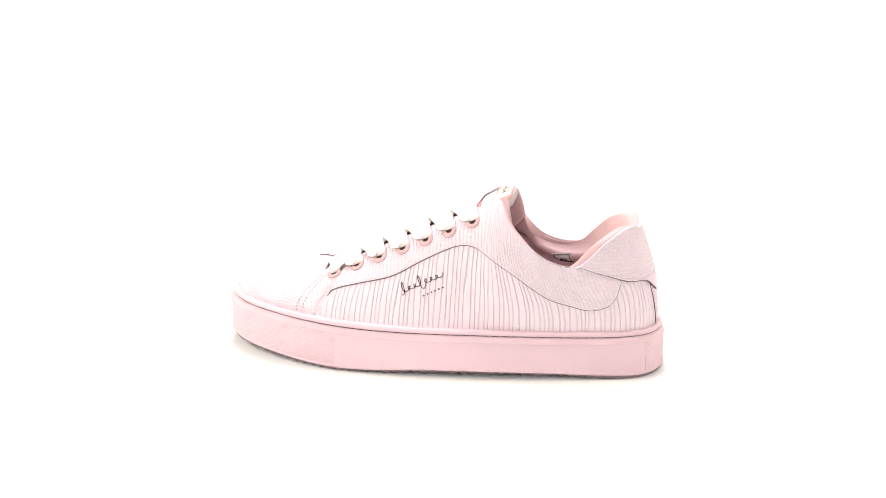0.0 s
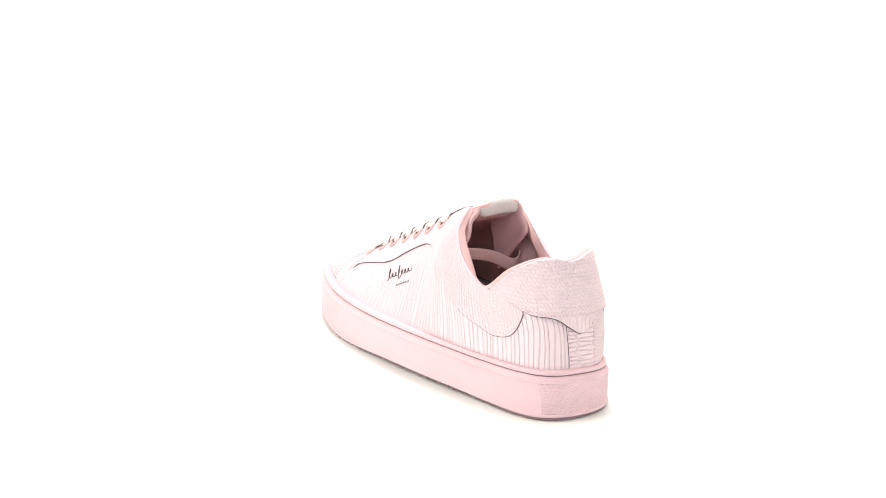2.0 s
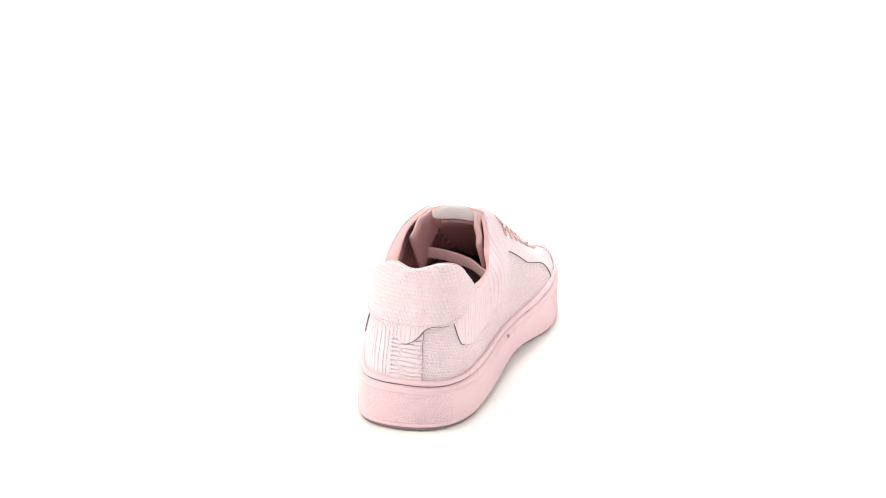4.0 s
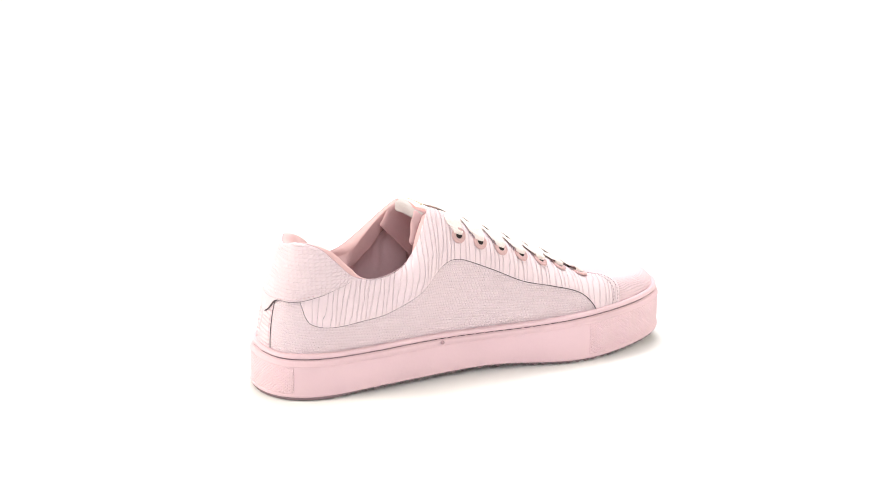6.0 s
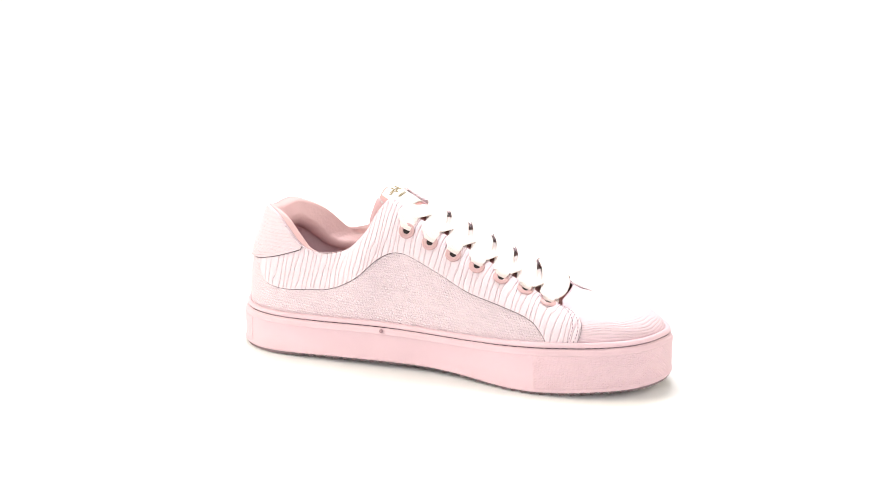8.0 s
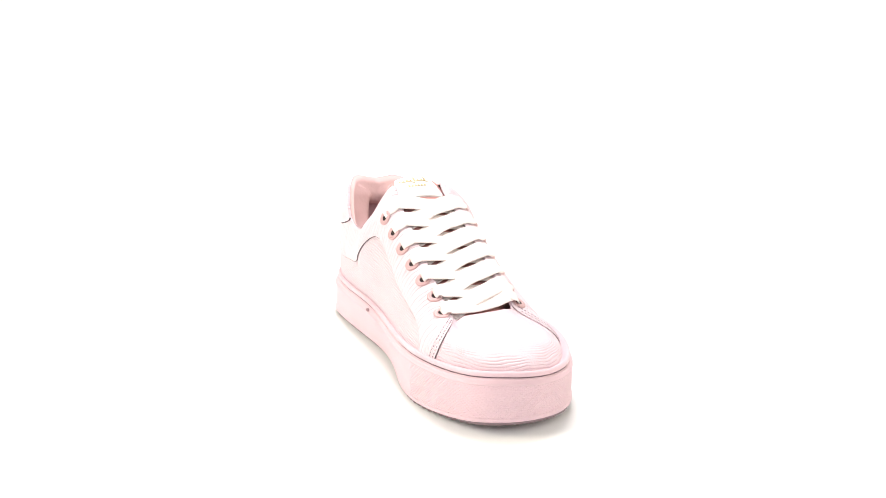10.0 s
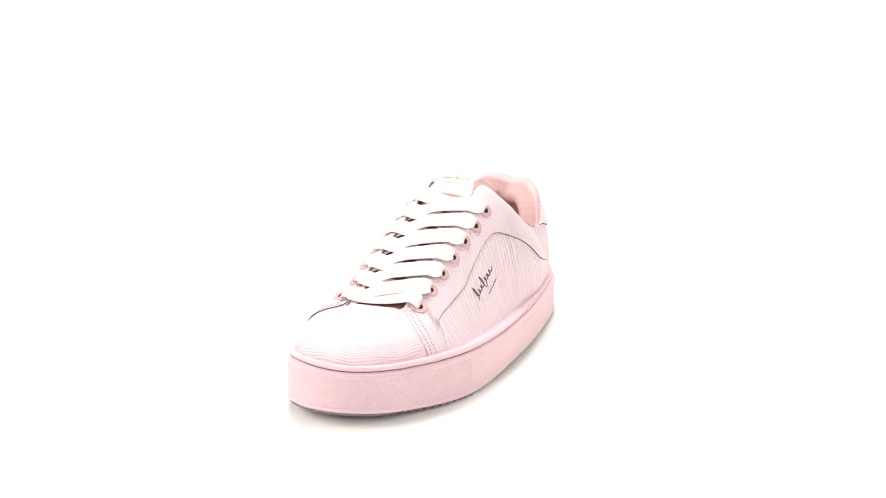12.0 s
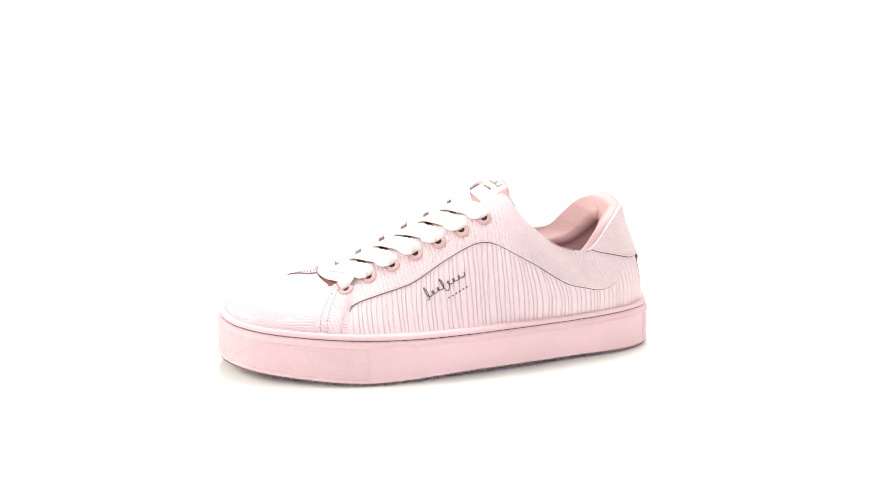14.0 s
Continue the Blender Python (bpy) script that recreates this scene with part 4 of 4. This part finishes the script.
    tag = leather("size_label", ga, lv, lining_off(ga, lv), mat_label, sneaker, "small white size label in the collar", 0.0003)
    for a0, a1, f0, f1 in ((18.2, 18.8, 0.08, 0.08), (18.2, 18.8, 0.92, 0.92), (18.22, 18.22, 0.08, 0.92), (18.78, 18.78, 0.08, 0.92), (18.34, 18.66, 0.35, 0.35), (18.34, 18.60, 0.60, 0.55)):
        t = np.linspace(0, 1, 8)
        qa = a0 + (a1 - a0) * t
        q0, q1 = np.interp(qa, la, lo), np.interp(qa, la, hi)
        qv = q0 + (q1 - q0) * (f0 + (f1 - f0) * t)
        stroke("label_bar", skin_off(qa, qv, lining_off(qa, qv) - 0.0005), -skin_normal(qa, qv), 0.0003, mat_black, tag, "dark printed line")
    # tucked band below the tongue
    t = np.linspace(0, 1, 40)
    keys = np.array([(-0.010, 0.016, 0.072), (-0.019, -0.002, 0.0730), (-0.022, -0.018, 0.0695), (-0.026, -0.029, 0.0640), (-0.026, -0.035, 0.0648), (-0.023, -0.0385, 0.0680)])
    path = curve(np.linspace(0, 1, 6), keys, t)
    ribbon("elastic_strap", path, np.array([-0.45, 0.1, 1.0]), np.full(40, 0.0046), sneaker, "pale pink elastic strap under the tongue", 0.0012, mat_strap)


build_inside()


# ---- print, stitches, small marks ----
def on_quarter(x, z, off):
    a, v = spot(x, z, 3.2, 9.5)
    return skin_off(a, v, np.full(len(a), off)), skin_normal(a, v)


def build_print():
    t = np.linspace(0, 1, 260)
    sx, sy = loops(t)
    lean = math.atan2(0.0125, 0.0270)
    along, high = sx * 0.0290, sy * 0.0070
    x = 0.0262 - (along * math.cos(lean) - high * math.sin(lean))
    z = 0.0500 + along * math.sin(lean) + high * math.cos(lean)
    p, n = on_quarter(x, z, 0.00025)
    stroke("black_mark", p, n, 0.00023, mat_black, outer_quarter, "looping black printed stroke")
    for k in range(6):
        x0, z0 = 0.0120 - 0.0024 * k, 0.0496 + 0.00115 * k
        p, n = on_quarter(np.linspace(x0, x0 - 0.0009, 3), np.linspace(z0, z0 + 0.0004, 3), 0.0004)
        stroke("black_bar", p, n, 0.0005, mat_black, outer_quarter, "small black printed bar")


build_print()


def stitches(name, a, v, off, parent, material, pitch=0.0026, label="row of fine stitches"):
    """A dashed row of stitches along a line on the upper."""
    a, v = np.asarray(a, float), np.asarray(v, float)
    p = skin_off(a, v, np.full(len(a), off))
    n = skin_normal(a, v)
    s = np.concatenate([[0], np.cumsum(np.linalg.norm(np.diff(p, axis=0), axis=1))])
    verts, faces = [], []
    for k in range(int(s[-1] / pitch)):
        ss = np.linspace(k * pitch, k * pitch + pitch * 0.55, 4)
        q = np.stack([np.interp(ss, s, p[:, c]) for c in range(3)], 1)
        m = np.stack([np.interp(ss, s, n[:, c]) for c in range(3)], 1)
        d = q[-1] - q[0]
        d /= np.linalg.norm(d)
        side = np.cross(m, d)
        b = len(verts)
        lift = [-0.0002, 0.0003, 0.0003, -0.0002]
        for w in (-1, 0, 1):
            verts += [q[i] + side[i] * w * 0.00020 + m[i] * (lift[i] + (0.0002 if w == 0 else -0.0002)) for i in range(4)]
        for r in range(2):
            for c in range(3):
                faces.append((b + r * 4 + c, b + r * 4 + c + 1, b + (r + 1) * 4 + c + 1, b + (r + 1) * 4 + c))
    tagged(mesh_part(name, verts, faces, material, parent, label), kind="stuff")


def build_stitches():
    v = np.linspace(0.02, 0.86, 60)
    for shift in (0.10, 0.26):
        stitches("vamp_stitching", 3.3 + 0.45 * (1 - v) + shift, v, 0.0008, outer_stay, mat_thread_dark, 0.0023)
        stitches("vamp_stitching", 25.45 - 1.25 * (1 - v) - shift * 0.9, v, 0.0008, inner_stay, mat_thread_dark, 0.0023)
    v = np.linspace(0.02, 0.45, 40)
    for a in (13.08, 14.32):
        stitches("strip_stitching", np.full(40, a), v, 0.0008, sneaker, mat_thread)
    ar = np.linspace(11.0, 16.6, 120)
    z = curve([11.0, 11.8, 12.8, 13.7, 14.7, 15.7, 16.6], [0.0675, 0.0640, 0.0625, 0.0615, 0.0625, 0.0635, 0.0660], ar)
    lo, hi = np.zeros_like(ar), np.ones_like(ar)
    for _ in range(24):
        m = (lo + hi) / 2
        b = skin(ar, m)[:, 2] < z
        lo, hi = np.where(b, m, lo), np.where(b, hi, m)
    stitches("tab_stitching", ar, lo, 0.0020, sneaker, mat_thread)


build_stitches()


def build_nub():
    c = np.array([-0.0315, -0.0452, 0.0266])
    verts = [c + np.array([math.cos(w) * r * 0.0013, -h * 0.0010, math.sin(w) * r * 0.0013]) for r, h in ((1.0, -0.6), (0.9, 0.3), (0.5, 0.8), (0.05, 1.0)) for w in (2 * math.pi * k / 12 for k in range(12))]
    mesh_part("moulding_nub", verts, grid_faces(4, 12, wrap_cols=True), mat_nub, sole_part, "small grey moulding nub on the rim")


build_nub()


# ---- the turn ----
def turn_at(t):
    u = (t - 7) / 7
    return 171.4 - 23.7602 * t - 1.7007 * (u * u - 1) + 1.465 * (u ** 3 - u) + 4.0511 * (u ** 4 - u * u)


def motions():
    walk(sneaker, [(k * 0.5, pose(0, 0, 0, 0, 0, turn_at(k * 0.5))) for k in range(29)])


motions()
